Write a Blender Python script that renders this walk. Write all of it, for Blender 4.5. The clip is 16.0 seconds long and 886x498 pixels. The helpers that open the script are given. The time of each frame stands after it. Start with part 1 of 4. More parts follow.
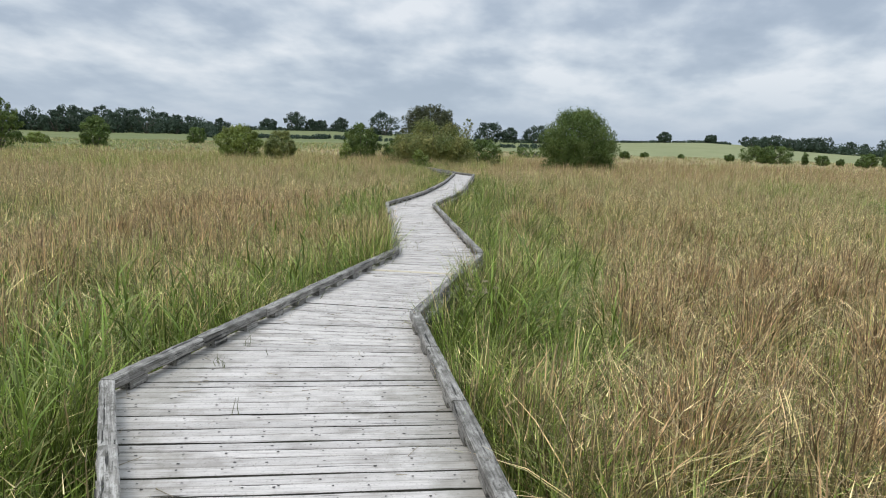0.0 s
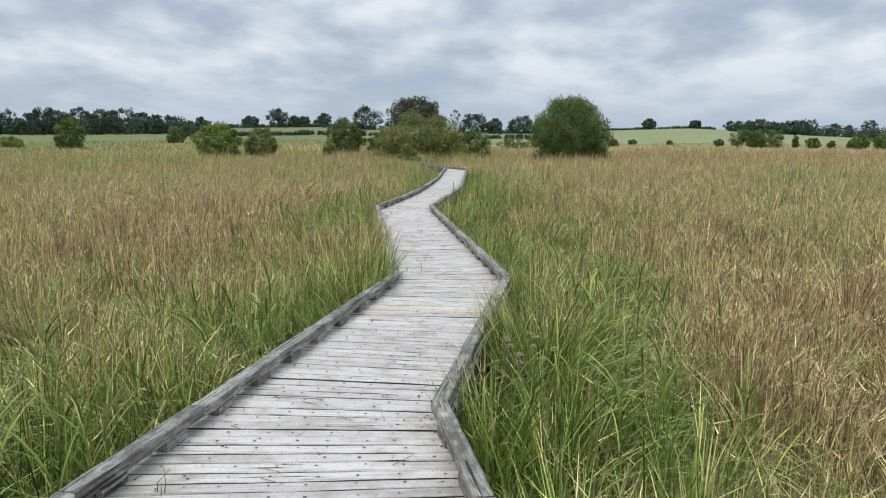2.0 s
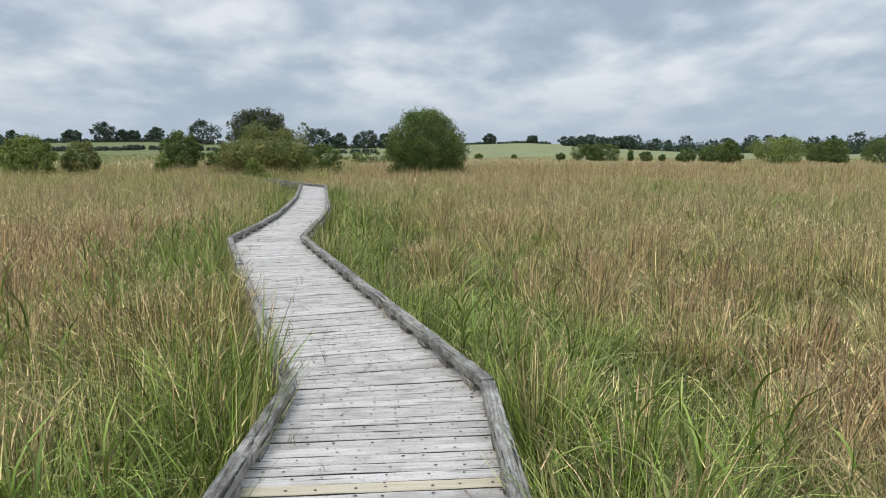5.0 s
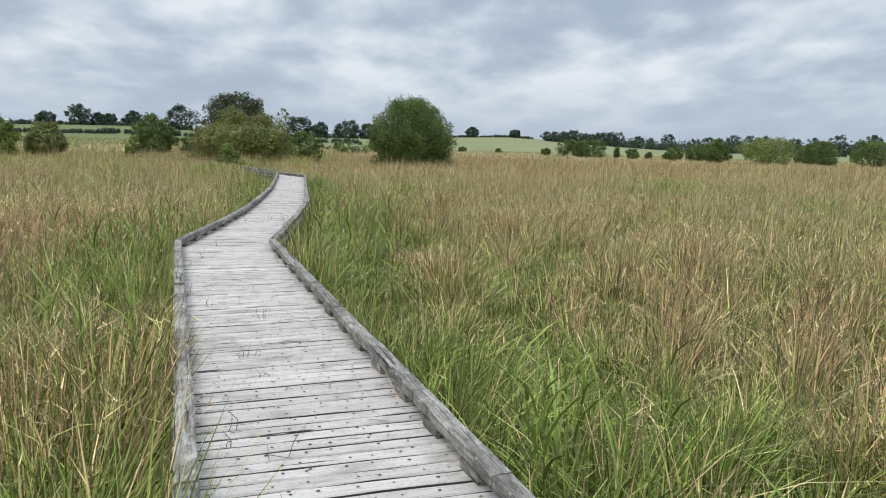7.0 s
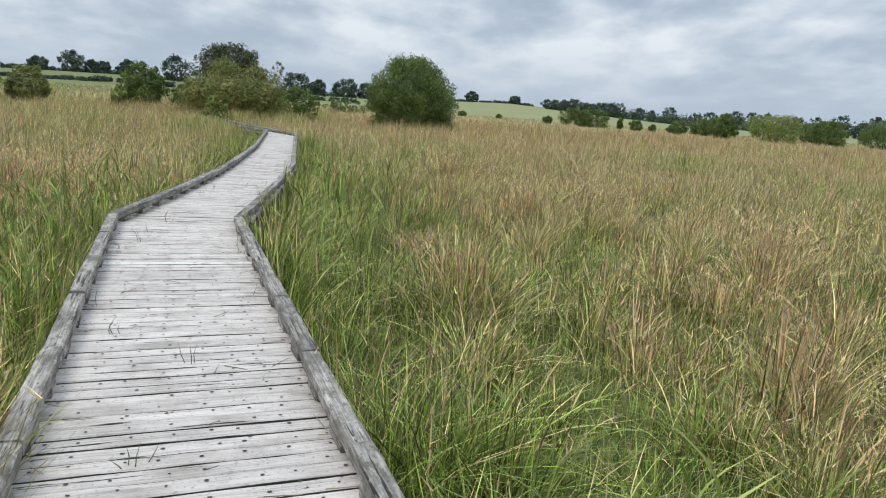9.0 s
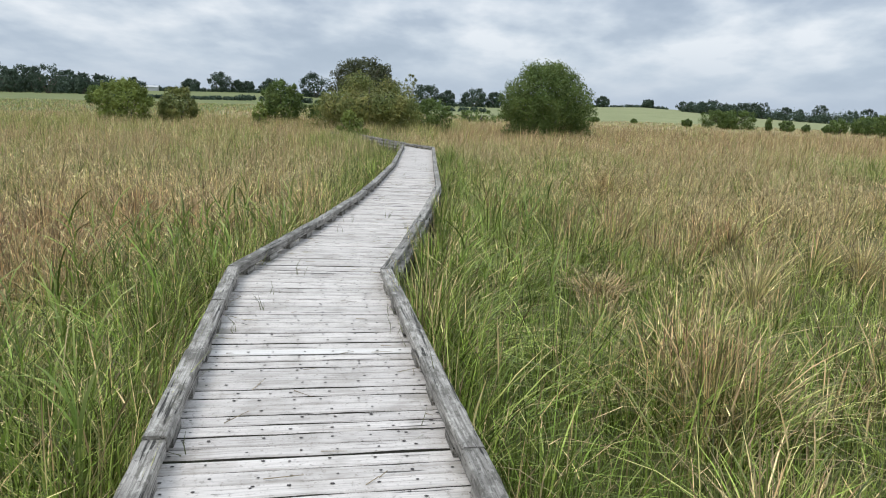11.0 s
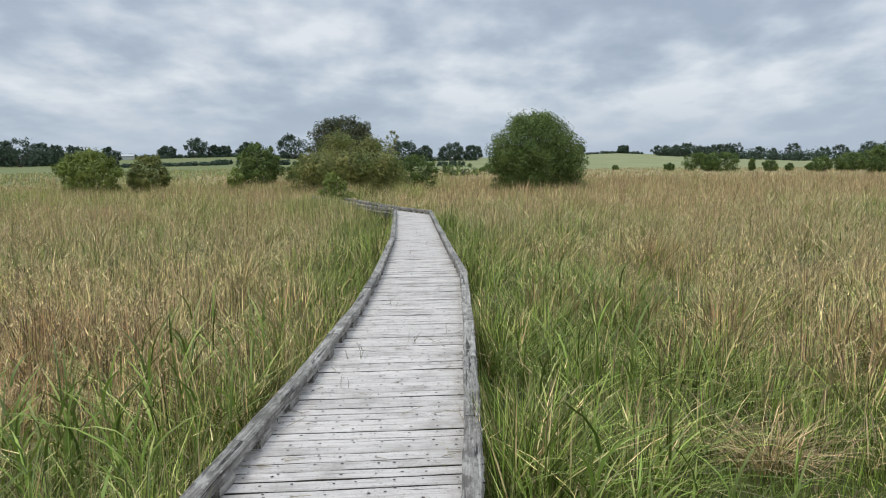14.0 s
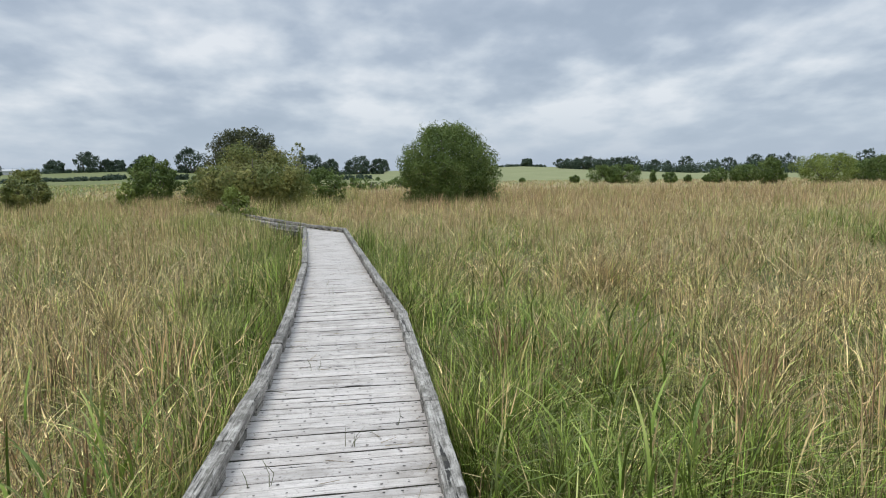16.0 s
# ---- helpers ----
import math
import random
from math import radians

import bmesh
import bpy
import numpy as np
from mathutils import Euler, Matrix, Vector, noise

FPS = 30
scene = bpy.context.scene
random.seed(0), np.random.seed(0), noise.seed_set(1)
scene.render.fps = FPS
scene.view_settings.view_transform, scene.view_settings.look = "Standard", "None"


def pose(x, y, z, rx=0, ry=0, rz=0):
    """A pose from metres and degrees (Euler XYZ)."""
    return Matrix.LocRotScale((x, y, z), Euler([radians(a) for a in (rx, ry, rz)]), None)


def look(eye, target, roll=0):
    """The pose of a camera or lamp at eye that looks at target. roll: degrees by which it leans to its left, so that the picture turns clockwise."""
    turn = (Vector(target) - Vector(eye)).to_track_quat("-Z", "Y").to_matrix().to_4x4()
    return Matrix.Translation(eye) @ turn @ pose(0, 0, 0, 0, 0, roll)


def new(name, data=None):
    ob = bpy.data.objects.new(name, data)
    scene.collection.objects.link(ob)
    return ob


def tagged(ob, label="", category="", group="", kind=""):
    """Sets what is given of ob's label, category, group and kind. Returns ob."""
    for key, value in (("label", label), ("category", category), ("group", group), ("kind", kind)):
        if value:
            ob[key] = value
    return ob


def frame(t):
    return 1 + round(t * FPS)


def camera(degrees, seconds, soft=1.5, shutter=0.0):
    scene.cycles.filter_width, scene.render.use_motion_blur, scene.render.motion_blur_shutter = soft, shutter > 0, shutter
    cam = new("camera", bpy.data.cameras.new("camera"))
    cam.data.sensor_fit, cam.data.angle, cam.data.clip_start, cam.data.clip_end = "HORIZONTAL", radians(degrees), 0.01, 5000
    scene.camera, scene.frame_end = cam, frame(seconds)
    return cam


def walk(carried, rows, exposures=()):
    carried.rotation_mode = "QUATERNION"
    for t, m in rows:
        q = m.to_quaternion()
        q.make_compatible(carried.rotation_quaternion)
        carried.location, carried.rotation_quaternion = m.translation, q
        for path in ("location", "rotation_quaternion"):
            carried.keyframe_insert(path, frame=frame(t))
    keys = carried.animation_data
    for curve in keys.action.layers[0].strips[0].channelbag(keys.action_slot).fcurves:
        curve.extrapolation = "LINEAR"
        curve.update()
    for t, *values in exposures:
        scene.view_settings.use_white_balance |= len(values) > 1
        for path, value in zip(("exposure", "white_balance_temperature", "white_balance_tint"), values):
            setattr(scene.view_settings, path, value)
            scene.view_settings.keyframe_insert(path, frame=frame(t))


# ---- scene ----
cam = camera(61.9, 16.0, soft=1.1)
PATH = [
    (0, (2.663, 2.728, 1.688), (2.266, 4.668, 1.406), 1.4),
    (0.5, (2.491, 3.307, 1.721), (2.101, 5.245, 1.42), 1.3),
    (1, (2.216, 3.959, 1.679), (1.833, 5.898, 1.371), 0.9),
    (1.5, (2.022, 4.625, 1.678), (1.647, 6.565, 1.37), 0.4),
    (2, (1.858, 5.187, 1.677), (1.495, 7.131, 1.376), -0.2),
    (2.5, (1.675, 5.731, 1.679), (1.338, 7.681, 1.388), -0.2),
    (3, (1.466, 6.388, 1.671), (1.172, 8.347, 1.396), -0.2),
    (3.5, (1.223, 6.979, 1.653), (1.004, 8.949, 1.389), -0.5),
    (4, (1.027, 7.562, 1.627), (0.9, 9.542, 1.371), -0.7),
    (4.5, (0.8, 8.146, 1.603), (0.781, 10.129, 1.343), -1.0),
    (4.7, (0.742, 8.375, 1.6), (0.762, 10.357, 1.338), -1.0),
    (6.8, (0.325, 11.296, 1.485), (0.434, 13.274, 1.215), 1.2),
    (7, (0.319, 11.53, 1.482), (0.423, 13.507, 1.199), 1.2),
    (7.5, (0.324, 12.099, 1.467), (0.435, 14.072, 1.156), 1.9),
    (8, (0.313, 12.685, 1.436), (0.456, 14.65, 1.091), 2.6),
    (8.5, (0.31, 13.24, 1.42), (0.467, 15.201, 1.057), 3.4),
    (9, (0.197, 13.859, 1.408), (0.322, 15.819, 1.031), 3.7),
    (9.5, (0.072, 14.465, 1.385), (0.103, 16.43, 1.012), 3.4),
    (10, (-0.052, 14.975, 1.402), (-0.138, 16.939, 1.035), 2.9),
    (10.2, (-0.104, 15.172, 1.412), (-0.234, 17.135, 1.05), 2.4),
    (12.3, (-0.902, 17.197, 1.444), (-1.16, 19.141, 1.054), 1.5),
    (12.5, (-0.972, 17.44, 1.468), (-1.224, 19.387, 1.089), 1.1),
    (13, (-1.12, 18.006, 1.519), (-1.36, 19.966, 1.198), 0.4),
    (13.5, (-1.289, 18.594, 1.536), (-1.504, 20.565, 1.273), -0.4),
    (14, (-1.358, 19.176, 1.541), (-1.535, 21.154, 1.312), -1.0),
    (14.5, (-1.521, 19.738, 1.539), (-1.637, 21.723, 1.325), -1.2),
    (15, (-1.62, 20.353, 1.503), (-1.667, 22.341, 1.29), -1.2),
    (15.5, (-1.711, 20.847, 1.498), (-1.696, 22.836, 1.291), -1.3),
    (16, (-1.798, 21.348, 1.506), (-1.725, 23.337, 1.308), -1.3),
]
walk(cam, [(t, look(eye, target, roll)) for t, eye, target, roll in PATH],
     exposures=((0, 0.0), (2.5, 0.02), (4, -0.07), (7, 0.02), (8.5, 0.04), (10, 0.05), (12.5, 0.12), (13.1, 0.02), (14, -0.06), (14.5, -0.09), (15, 0.0), (16, -0.03)))

# ---- world, sun, exposure ----
SUN_EL, SUN_AZ = 60.0, 215.0


def link(tree, a, out, b, inp):
    tree.links.new(a.outputs[out], b.inputs[inp])


def build_world():
    w = bpy.data.worlds.new("overcast_sky")
    scene.world = w
    w.use_nodes = True
    t = w.node_tree
    t.nodes.clear()
    N = t.nodes.new
    out, bg = N("ShaderNodeOutputWorld"), N("ShaderNodeBackground")
    sky = N("ShaderNodeTexSky")
    sky.sky_type, sky.sun_disc = "NISHITA", False
    sky.sun_elevation, sky.sun_rotation = radians(SUN_EL), radians(SUN_AZ)
    dim = N("ShaderNodeVectorMath")
    dim.operation = "SCALE"
    dim.inputs["Scale"].default_value = 0.10
    link(t, sky, "Color", dim, 0)
    co, sep = N("ShaderNodeTexCoord"), N("ShaderNodeSeparateXYZ")
    link(t, co, "Generated", sep, 0)
    # clouds on a flat layer overhead
    up = N("ShaderNodeMath")
    up.operation = "MAXIMUM"
    up.inputs[1].default_value = 0.0
    link(t, sep, "Z", up, 0)
    add = N("ShaderNodeMath")
    add.operation = "ADD"
    add.inputs[1].default_value = 0.25
    link(t, up, 0, add, 0)
    div = N("ShaderNodeVectorMath")
    div.operation = "DIVIDE"
    com = N("ShaderNodeCombineXYZ")
    for k in "XYZ":
        link(t, add, 0, com, k)
    link(t, co, "Generated", div, 0)
    link(t, com, 0, div, 1)
    n1, n2 = N("ShaderNodeTexNoise"), N("ShaderNodeTexNoise")
    mp = N("ShaderNodeMapping")
    mp.inputs["Location"].default_value = (3.1, 1.7, 0.0)
    mp.inputs["Scale"].default_value = (1.0, 0.75, 0.5)
    link(t, div, 0, mp, 0)
    for n, sc, det in ((n1, 1.35, 5.0), (n2, 4.6, 7.0)):
        n.inputs["Scale"].default_value = sc
        n.inputs["Detail"].default_value = det
        n.inputs["Roughness"].default_value = 0.5
        n.inputs["Distortion"].default_value = 0.0
        link(t, mp, 0, n, "Vector")
    mixn = N("ShaderNodeMath")
    mixn.operation = "MULTIPLY_ADD"
    mixn.inputs[1].default_value = 0.42
    link(t, n2, "Fac", mixn, 0)
    sc1 = N("ShaderNodeMath")
    sc1.operation = "MULTIPLY"
    sc1.inputs[1].default_value = 0.58
    link(t, n1, "Fac", sc1, 0)
    link(t, sc1, 0, mixn, 2)
    ramp = N("ShaderNodeValToRGB")
    e = ramp.color_ramp.elements
    e[0].position, e[0].color = 0.40, (0.40, 0.475, 0.58, 1)
    e[1].position, e[1].color = 0.62, (0.83, 0.87, 0.92, 1)
    for p, c in ((0.46, (0.46, 0.535, 0.64, 1)), (0.53, (0.61, 0.68, 0.765, 1))):
        k = e.new(p)
        k.color = c
    link(t, mixn, 0, ramp, "Fac")
    # low blue-grey band along the horizon
    hz = N("ShaderNodeMapRange")
    hz.interpolation_type = "SMOOTHSTEP"
    hz.inputs["From Min"].default_value, hz.inputs["From Max"].default_value = -0.01, 0.12
    hz.inputs["To Min"].default_value, hz.inputs["To Max"].default_value = 0.88, 0.0
    link(t, sep, "Z", hz, "Value")
    mh = N("ShaderNodeMix")
    mh.data_type = "RGBA"
    mh.inputs["B"].default_value = (0.45, 0.545, 0.68, 1)
    link(t, hz, 0, mh, "Factor")
    link(t, ramp, "Color", mh, "A")
    # overcast skies grow brighter towards the zenith
    zen = N("ShaderNodeMapRange")
    zen.inputs["From Min"].default_value, zen.inputs["From Max"].default_value = 0.22, 1.0
    zen.inputs["To Min"].default_value, zen.inputs["To Max"].default_value = 1.0, 3.1
    link(t, sep, "Z", zen, "Value")
    vm = N("ShaderNodeVectorMath")
    vm.operation = "SCALE"
    link(t, mh, "Result", vm, 0)
    link(t, zen, 0, vm, "Scale")
    mx = N("ShaderNodeMix")
    mx.data_type = "RGBA"
    mx.inputs["Factor"].default_value = 0.88
    link(t, dim, 0, mx, "A")
    link(t, vm, 0, mx, "B")
    link(t, mx, "Result", bg, "Color")
    bg.inputs["Strength"].default_value = 1.0
    link(t, bg, 0, out, 0)


build_world()
sun = new("sun", bpy.data.lights.new("sun", "SUN"))
sun.data.energy, sun.data.angle, sun.data.color = 1.5, radians(25), (1.0, 0.96, 0.90)
sa, se = radians(SUN_AZ), radians(SUN_EL)
SUN_DIR = Vector((math.sin(sa) * math.cos(se), math.cos(sa) * math.cos(se), math.sin(se)))
sun.matrix_world = look(SUN_DIR * 50, (0, 0, 0))

# ---- materials ----


def base_material(name, rough=0.8, spec=0.3):
    m = bpy.data.materials.new(name)
    m.use_nodes = True
    t = m.node_tree
    b = t.nodes["Principled BSDF"]
    b.inputs["Roughness"].default_value = rough
    b.inputs["Specular IOR Level"].default_value = spec
    return m, t, b


def noise_node(t, vec, scale, detail=4.0, rough=0.55, out="Object", stretch=None):
    n = t.nodes.new("ShaderNodeTexNoise")
    n.inputs["Scale"].default_value = scale
    n.inputs["Detail"].default_value = detail
    n.inputs["Roughness"].default_value = rough
    if stretch:
        mp = t.nodes.new("ShaderNodeMapping")
        mp.inputs["Scale"].default_value = stretch
        link(t, vec, out, mp, 0)
        link(t, mp, 0, n, "Vector")
    else:
        link(t, vec, out, n, "Vector")
    return n


def ramp_node(t, src, out, stops):
    r = t.nodes.new("ShaderNodeValToRGB")
    e = r.color_ramp.elements
    e[0].position, e[0].color = stops[0][0], (*stops[0][1], 1)
    e[1].position, e[1].color = stops[-1][0], (*stops[-1][1], 1)
    for p, c in stops[1:-1]:
        k = e.new(p)
        k.color = (*c, 1)
    link(t, src, out, r, "Fac")
    return r


def mix_node(t, fac, fo, a, ao, b, bo, mode="MIX"):
    m = t.nodes.new("ShaderNodeMix")
    m.data_type, m.blend_type = "RGBA", mode
    if isinstance(fac, float):
        m.inputs["Factor"].default_value = fac
    else:
        link(t, fac, fo, m, "Factor")
    for src, o, k in ((a, ao, "A"), (b, bo, "B")):
        if isinstance(src, tuple):
            m.inputs[k].default_value = (*src, 1)
        else:
            link(t, src, o, m, k)
    return m


def bump_node(t, b, src, out, strength, dist):
    n = t.nodes.new("ShaderNodeBump")
    n.inputs["Strength"].default_value, n.inputs["Distance"].default_value = strength, dist
    link(t, src, out, n, "Height")
    link(t, n, 0, b, "Normal")


def wood_material(name, dark, mid, light, stain, stain_at=0.62, tint=0.25, split_at=0.72, mossy=False, lichen=False):
    """Weathered timber with its grain along local x."""
    m, t, b = base_material(name, 0.85, 0.25)
    co, info = t.nodes.new("ShaderNodeTexCoord"), t.nodes.new("ShaderNodeObjectInfo")
    off = t.nodes.new("ShaderNodeVectorMath")
    off.operation = "SCALE"
    off.inputs["Scale"].default_value = 37.0
    comb = t.nodes.new("ShaderNodeCombineXYZ")
    for k in "XYZ":
        link(t, info, "Random", comb, k)
    link(t, comb, 0, off, 0)
    vec = t.nodes.new("ShaderNodeVectorMath")
    link(t, co, "Object", vec, 0)
    link(t, off, 0, vec, 1)
    grain = noise_node(t, vec, 1.0, 6.0, 0.65, 0, (3.0, 95.0, 95.0))
    patch = noise_node(t, vec, 3.2, 5.0, 0.6, 0)
    speck = noise_node(t, vec, 55.0, 3.0, 0.7, 0)
    check = noise_node(t, vec, 1.0, 3.0, 0.5, 0, (1.6, 42.0, 42.0))
    g = ramp_node(t, grain, "Fac", ((0.33, dark), (0.49, mid), (0.67, light)))
    st = t.nodes.new("ShaderNodeMapRange")
    st.inputs["From Min"].default_value, st.inputs["From Max"].default_value = stain_at - 0.08, stain_at + 0.14
    st.inputs["To Max"].default_value = 0.7
    link(t, patch, "Fac", st, "Value")
    c = mix_node(t, st, 0, g, "Color", stain, None)
    sp = t.nodes.new("ShaderNodeMapRange")
    sp.inputs["From Min"].default_value, sp.inputs["From Max"].default_value = 0.57, 0.67
    sp.inputs["To Max"].default_value = 0.75
    link(t, speck, "Fac", sp, "Value")
    c = mix_node(t, sp, 0, c, "Result", stain, None)
    ck = t.nodes.new("ShaderNodeMapRange")
    ck.inputs["From Min"].default_value, ck.inputs["From Max"].default_value = split_at, split_at + 0.035
    link(t, check, "Fac", ck, "Value")
    c = mix_node(t, ck, 0, c, "Result", (0.03, 0.028, 0.024), None)
    if mossy:
        # algae and dirt gather at the ends of the boards
        sx, ax, dn = t.nodes.new("ShaderNodeSeparateXYZ"), t.nodes.new("ShaderNodeMath"), t.nodes.new("ShaderNodeMath")
        link(t, co, "Object", sx, 0)
        ax.operation, dn.operation = "ABSOLUTE", "MULTIPLY_ADD"
        link(t, sx, "X", ax, 0)
        dn.inputs[1].default_value = 0.9
        link(t, patch, "Fac", dn, 0)
        link(t, ax, 0, dn, 2)
        ms = t.nodes.new("ShaderNodeMapRange")
        ms.inputs["From Min"].default_value, ms.inputs["From Max"].default_value = 1.0, 1.3
        ms.inputs["To Max"].default_value = 0.4
        link(t, dn, 0, ms, "Value")
        c = mix_node(t, ms, 0, c, "Result", (0.17, 0.16, 0.115), None)
    if lichen:
        # pale crusts and damp dark blotches along the timber
        crust = noise_node(t, vec, 1.0, 6.0, 0.7, 0, (9.0, 22.0, 22.0))
        for lo, hi, top, tone in ((0.56, 0.63, 0.6, (0.45, 0.43, 0.38)), (0.47, 0.40, 0.75, (0.095, 0.088, 0.07))):
            cr = t.nodes.new("ShaderNodeMapRange")
            cr.inputs["From Min"].default_value, cr.inputs["From Max"].default_value = lo, hi
            cr.inputs["To Max"].default_value = top
            link(t, crust, "Fac", cr, "Value")
            c = mix_node(t, cr, 0, c, "Result", tone, None)
    v = t.nodes.new("ShaderNodeMapRange")
    v.inputs["To Min"].default_value, v.inputs["To Max"].default_value = 1 - tint, 1 + tint * 0.6
    link(t, info, "Random", v, "Value")
    hsv = t.nodes.new("ShaderNodeHueSaturation")
    link(t, v, 0, hsv, "Value")
    link(t, c, "Result", hsv, "Color")
    link(t, hsv, 0, b, "Base Color")
    bump_node(t, b, grain, "Fac", 0.5, 0.004)
    return m


M_PLANK = wood_material("weathered_decking", (0.34, 0.308, 0.278), (0.522, 0.480, 0.438), (0.595, 0.551, 0.508), (0.26, 0.232, 0.20), 0.56, 0.13, 0.665, True)
M_PLANK_FAR = wood_material("distant_decking", (0.34, 0.311, 0.282), (0.485, 0.448, 0.412), (0.55, 0.513, 0.475), (0.30, 0.268, 0.23), 0.58, 0.05)
M_PLANK_NEW = wood_material("fresh_pine_decking", (0.38, 0.32, 0.22), (0.50, 0.43, 0.31), (0.55, 0.48, 0.36), (0.5, 0.45, 0.36), 0.68, 0.05)
M_PLANK_PALE = wood_material("pale_decking", (0.52, 0.48, 0.44), (0.64, 0.605, 0.56), (0.69, 0.655, 0.61), (0.5, 0.48, 0.44), 0.7, 0.05)
M_KERB = wood_material("grey_kerb_timber", (0.10, 0.091, 0.078), (0.262, 0.243, 0.214), (0.44, 0.415, 0.372), (0.07, 0.064, 0.054), 0.54, 0.25, 0.61, False, True)
M_BEARER = wood_material("dark_bearer_timber", (0.05, 0.045, 0.04), (0.11, 0.10, 0.09), (0.17, 0.16, 0.14), (0.06, 0.07, 0.04), 0.55, 0.2)
# grimy board sides and undersides, near-black so the gaps' shade is in the colour
M_EDGE = wood_material("damp_gap_shade_edge", (0.03, 0.028, 0.022), (0.055, 0.05, 0.04), (0.085, 0.08, 0.065), (0.04, 0.05, 0.02), 0.55, 0.2)
M_NAIL, _t, _b = base_material("rusted_nail", 0.7, 0.4)
_b.inputs["Base Color"].default_value = (0.04, 0.032, 0.028, 1)


def foliage_material(name, stops, gloss=0.25, trans=0.3, patch_scale=1.1, patch=(0.62, 1.3)):
    """Leaves whose colour drifts from spray to spray and varies leaf by leaf."""
    m, t, b = base_material(name, 0.55, gloss)
    geo, co = t.nodes.new("ShaderNodeNewGeometry"), t.nodes.new("ShaderNodeTexCoord")
    drift = noise_node(t, co, patch_scale * 0.55, 2.0)
    mixed = t.nodes.new("ShaderNodeMath")
    mixed.operation = "MULTIPLY_ADD"
    mixed.inputs[1].default_value = 0.45
    link(t, geo, "Random Per Island", mixed, 0)
    tone = t.nodes.new("ShaderNodeMapRange")
    tone.inputs["From Min"].default_value, tone.inputs["From Max"].default_value = 0.32, 0.68
    tone.inputs["To Max"].default_value = 0.55
    link(t, drift, "Fac", tone, "Value")
    link(t, tone, 0, mixed, 2)
    r = ramp_node(t, mixed, 0, stops)
    n = noise_node(t, co, patch_scale, 3.0)
    v = t.nodes.new("ShaderNodeMapRange")
    v.inputs["From Min"].default_value, v.inputs["From Max"].default_value = 0.3, 0.7
    v.inputs["To Min"].default_value, v.inputs["To Max"].default_value = patch
    link(t, n, "Fac", v, "Value")
    hsv = t.nodes.new("ShaderNodeHueSaturation")
    link(t, v, 0, hsv, "Value")
    link(t, r, "Color", hsv, "Color")
    translucent(t, b, hsv, 0, trans)
    return m


def translucent(t, b, src, out, share):
    link(t, src, out, b, "Base Color")
    tr, mx = t.nodes.new("ShaderNodeBsdfTranslucent"), t.nodes.new("ShaderNodeMixShader")
    link(t, src, out, tr, "Color")
    mx.inputs[0].default_value = share
    link(t, b, 0, mx, 1)
    link(t, tr, 0, mx, 2)
    o = t.nodes["Material Output"]
    link(t, mx, 0, o, "Surface")


def grass_material(name, spread=((0.0, 0.25), (0.45, 0.72), (0.75, 1.45), (1.0, 2.6)), saturation=1.0):
    """Marsh grass: 'dry' runs from lush green over straw to russet seed heads."""
    m, t, b = base_material(name, 0.6, 0.25)
    geo, at = t.nodes.new("ShaderNodeNewGeometry"), t.nodes.new("ShaderNodeAttribute")
    at.attribute_name = "dry"
    r = ramp_node(t, at, "Fac", ((0.0, (0.116, 0.182, 0.029)), (0.25, (0.204, 0.262, 0.053)), (0.45, (0.365, 0.355, 0.125)), (0.62, (0.55, 0.45, 0.220)),
                                 (0.80, (0.46, 0.33, 0.175)), (1.0, (0.36, 0.235, 0.125))))
    v = ramp_node(t, geo, "Random Per Island", tuple((p, (k,) * 3) for p, k in spread))
    hsv = t.nodes.new("ShaderNodeHueSaturation")
    hsv.inputs["Saturation"].default_value = saturation
    link(t, v, 0, hsv, "Value")
    link(t, r, "Color", hsv, "Color")
    b.inputs["Roughness"].default_value = 0.45
    translucent(t, b, hsv, 0, 0.16)
    return m


M_GRASS = grass_material("marsh_grass_blades")
M_REED = grass_material("reed_leaves", ((0.0, 0.45), (0.5, 0.9), (1.0, 1.7)), 1.0)
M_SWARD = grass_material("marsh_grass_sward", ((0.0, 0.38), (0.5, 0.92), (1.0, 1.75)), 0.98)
M_WILLOW = foliage_material("willow_leaves", ((0.0, (0.076, 0.120, 0.030)), (0.5, (0.115, 0.165, 0.042)), (1.0, (0.185, 0.225, 0.070))))
M_OLIVE = foliage_material("olive_leaves", ((0.0, (0.10, 0.140, 0.042)), (0.5, (0.185, 0.205, 0.062)), (1.0, (0.30, 0.265, 0.090))))
M_LIME = foliage_material("light_green_leaves", ((0.0, (0.16, 0.205, 0.043)), (0.5, (0.195, 0.24, 0.055)), (1.0, (0.24, 0.28, 0.075))))
# far trees and hedges: the blue of distance haze is mixed into the leaf colour
M_FAR = foliage_material("hazed_hedgerow_leaves", ((0.0, (0.050, 0.074, 0.052)), (0.5, (0.064, 0.092, 0.062)), (1.0, (0.082, 0.112, 0.074))), 0.1, 0.2, 0.1, (0.8, 1.2))
M_DUSKY = foliage_material("dusky_leaves", ((0.0, (0.065, 0.078, 0.038)), (0.5, (0.085, 0.098, 0.048)), (1.0, (0.12, 0.125, 0.066))))
M_BARK, _t, _b = base_material("bark", 0.9, 0.2)
_co = _t.nodes.new("ShaderNodeTexCoord")
_n = noise_node(_t, _co, 6.0, 5.0, 0.6, "Object", (3, 3, 0.6))
_r = ramp_node(_t, _n, "Fac", ((0.3, (0.06, 0.05, 0.04)), (0.7, (0.17, 0.15, 0.12))))
link(_t, _r, "Color", _b, "Base Color")


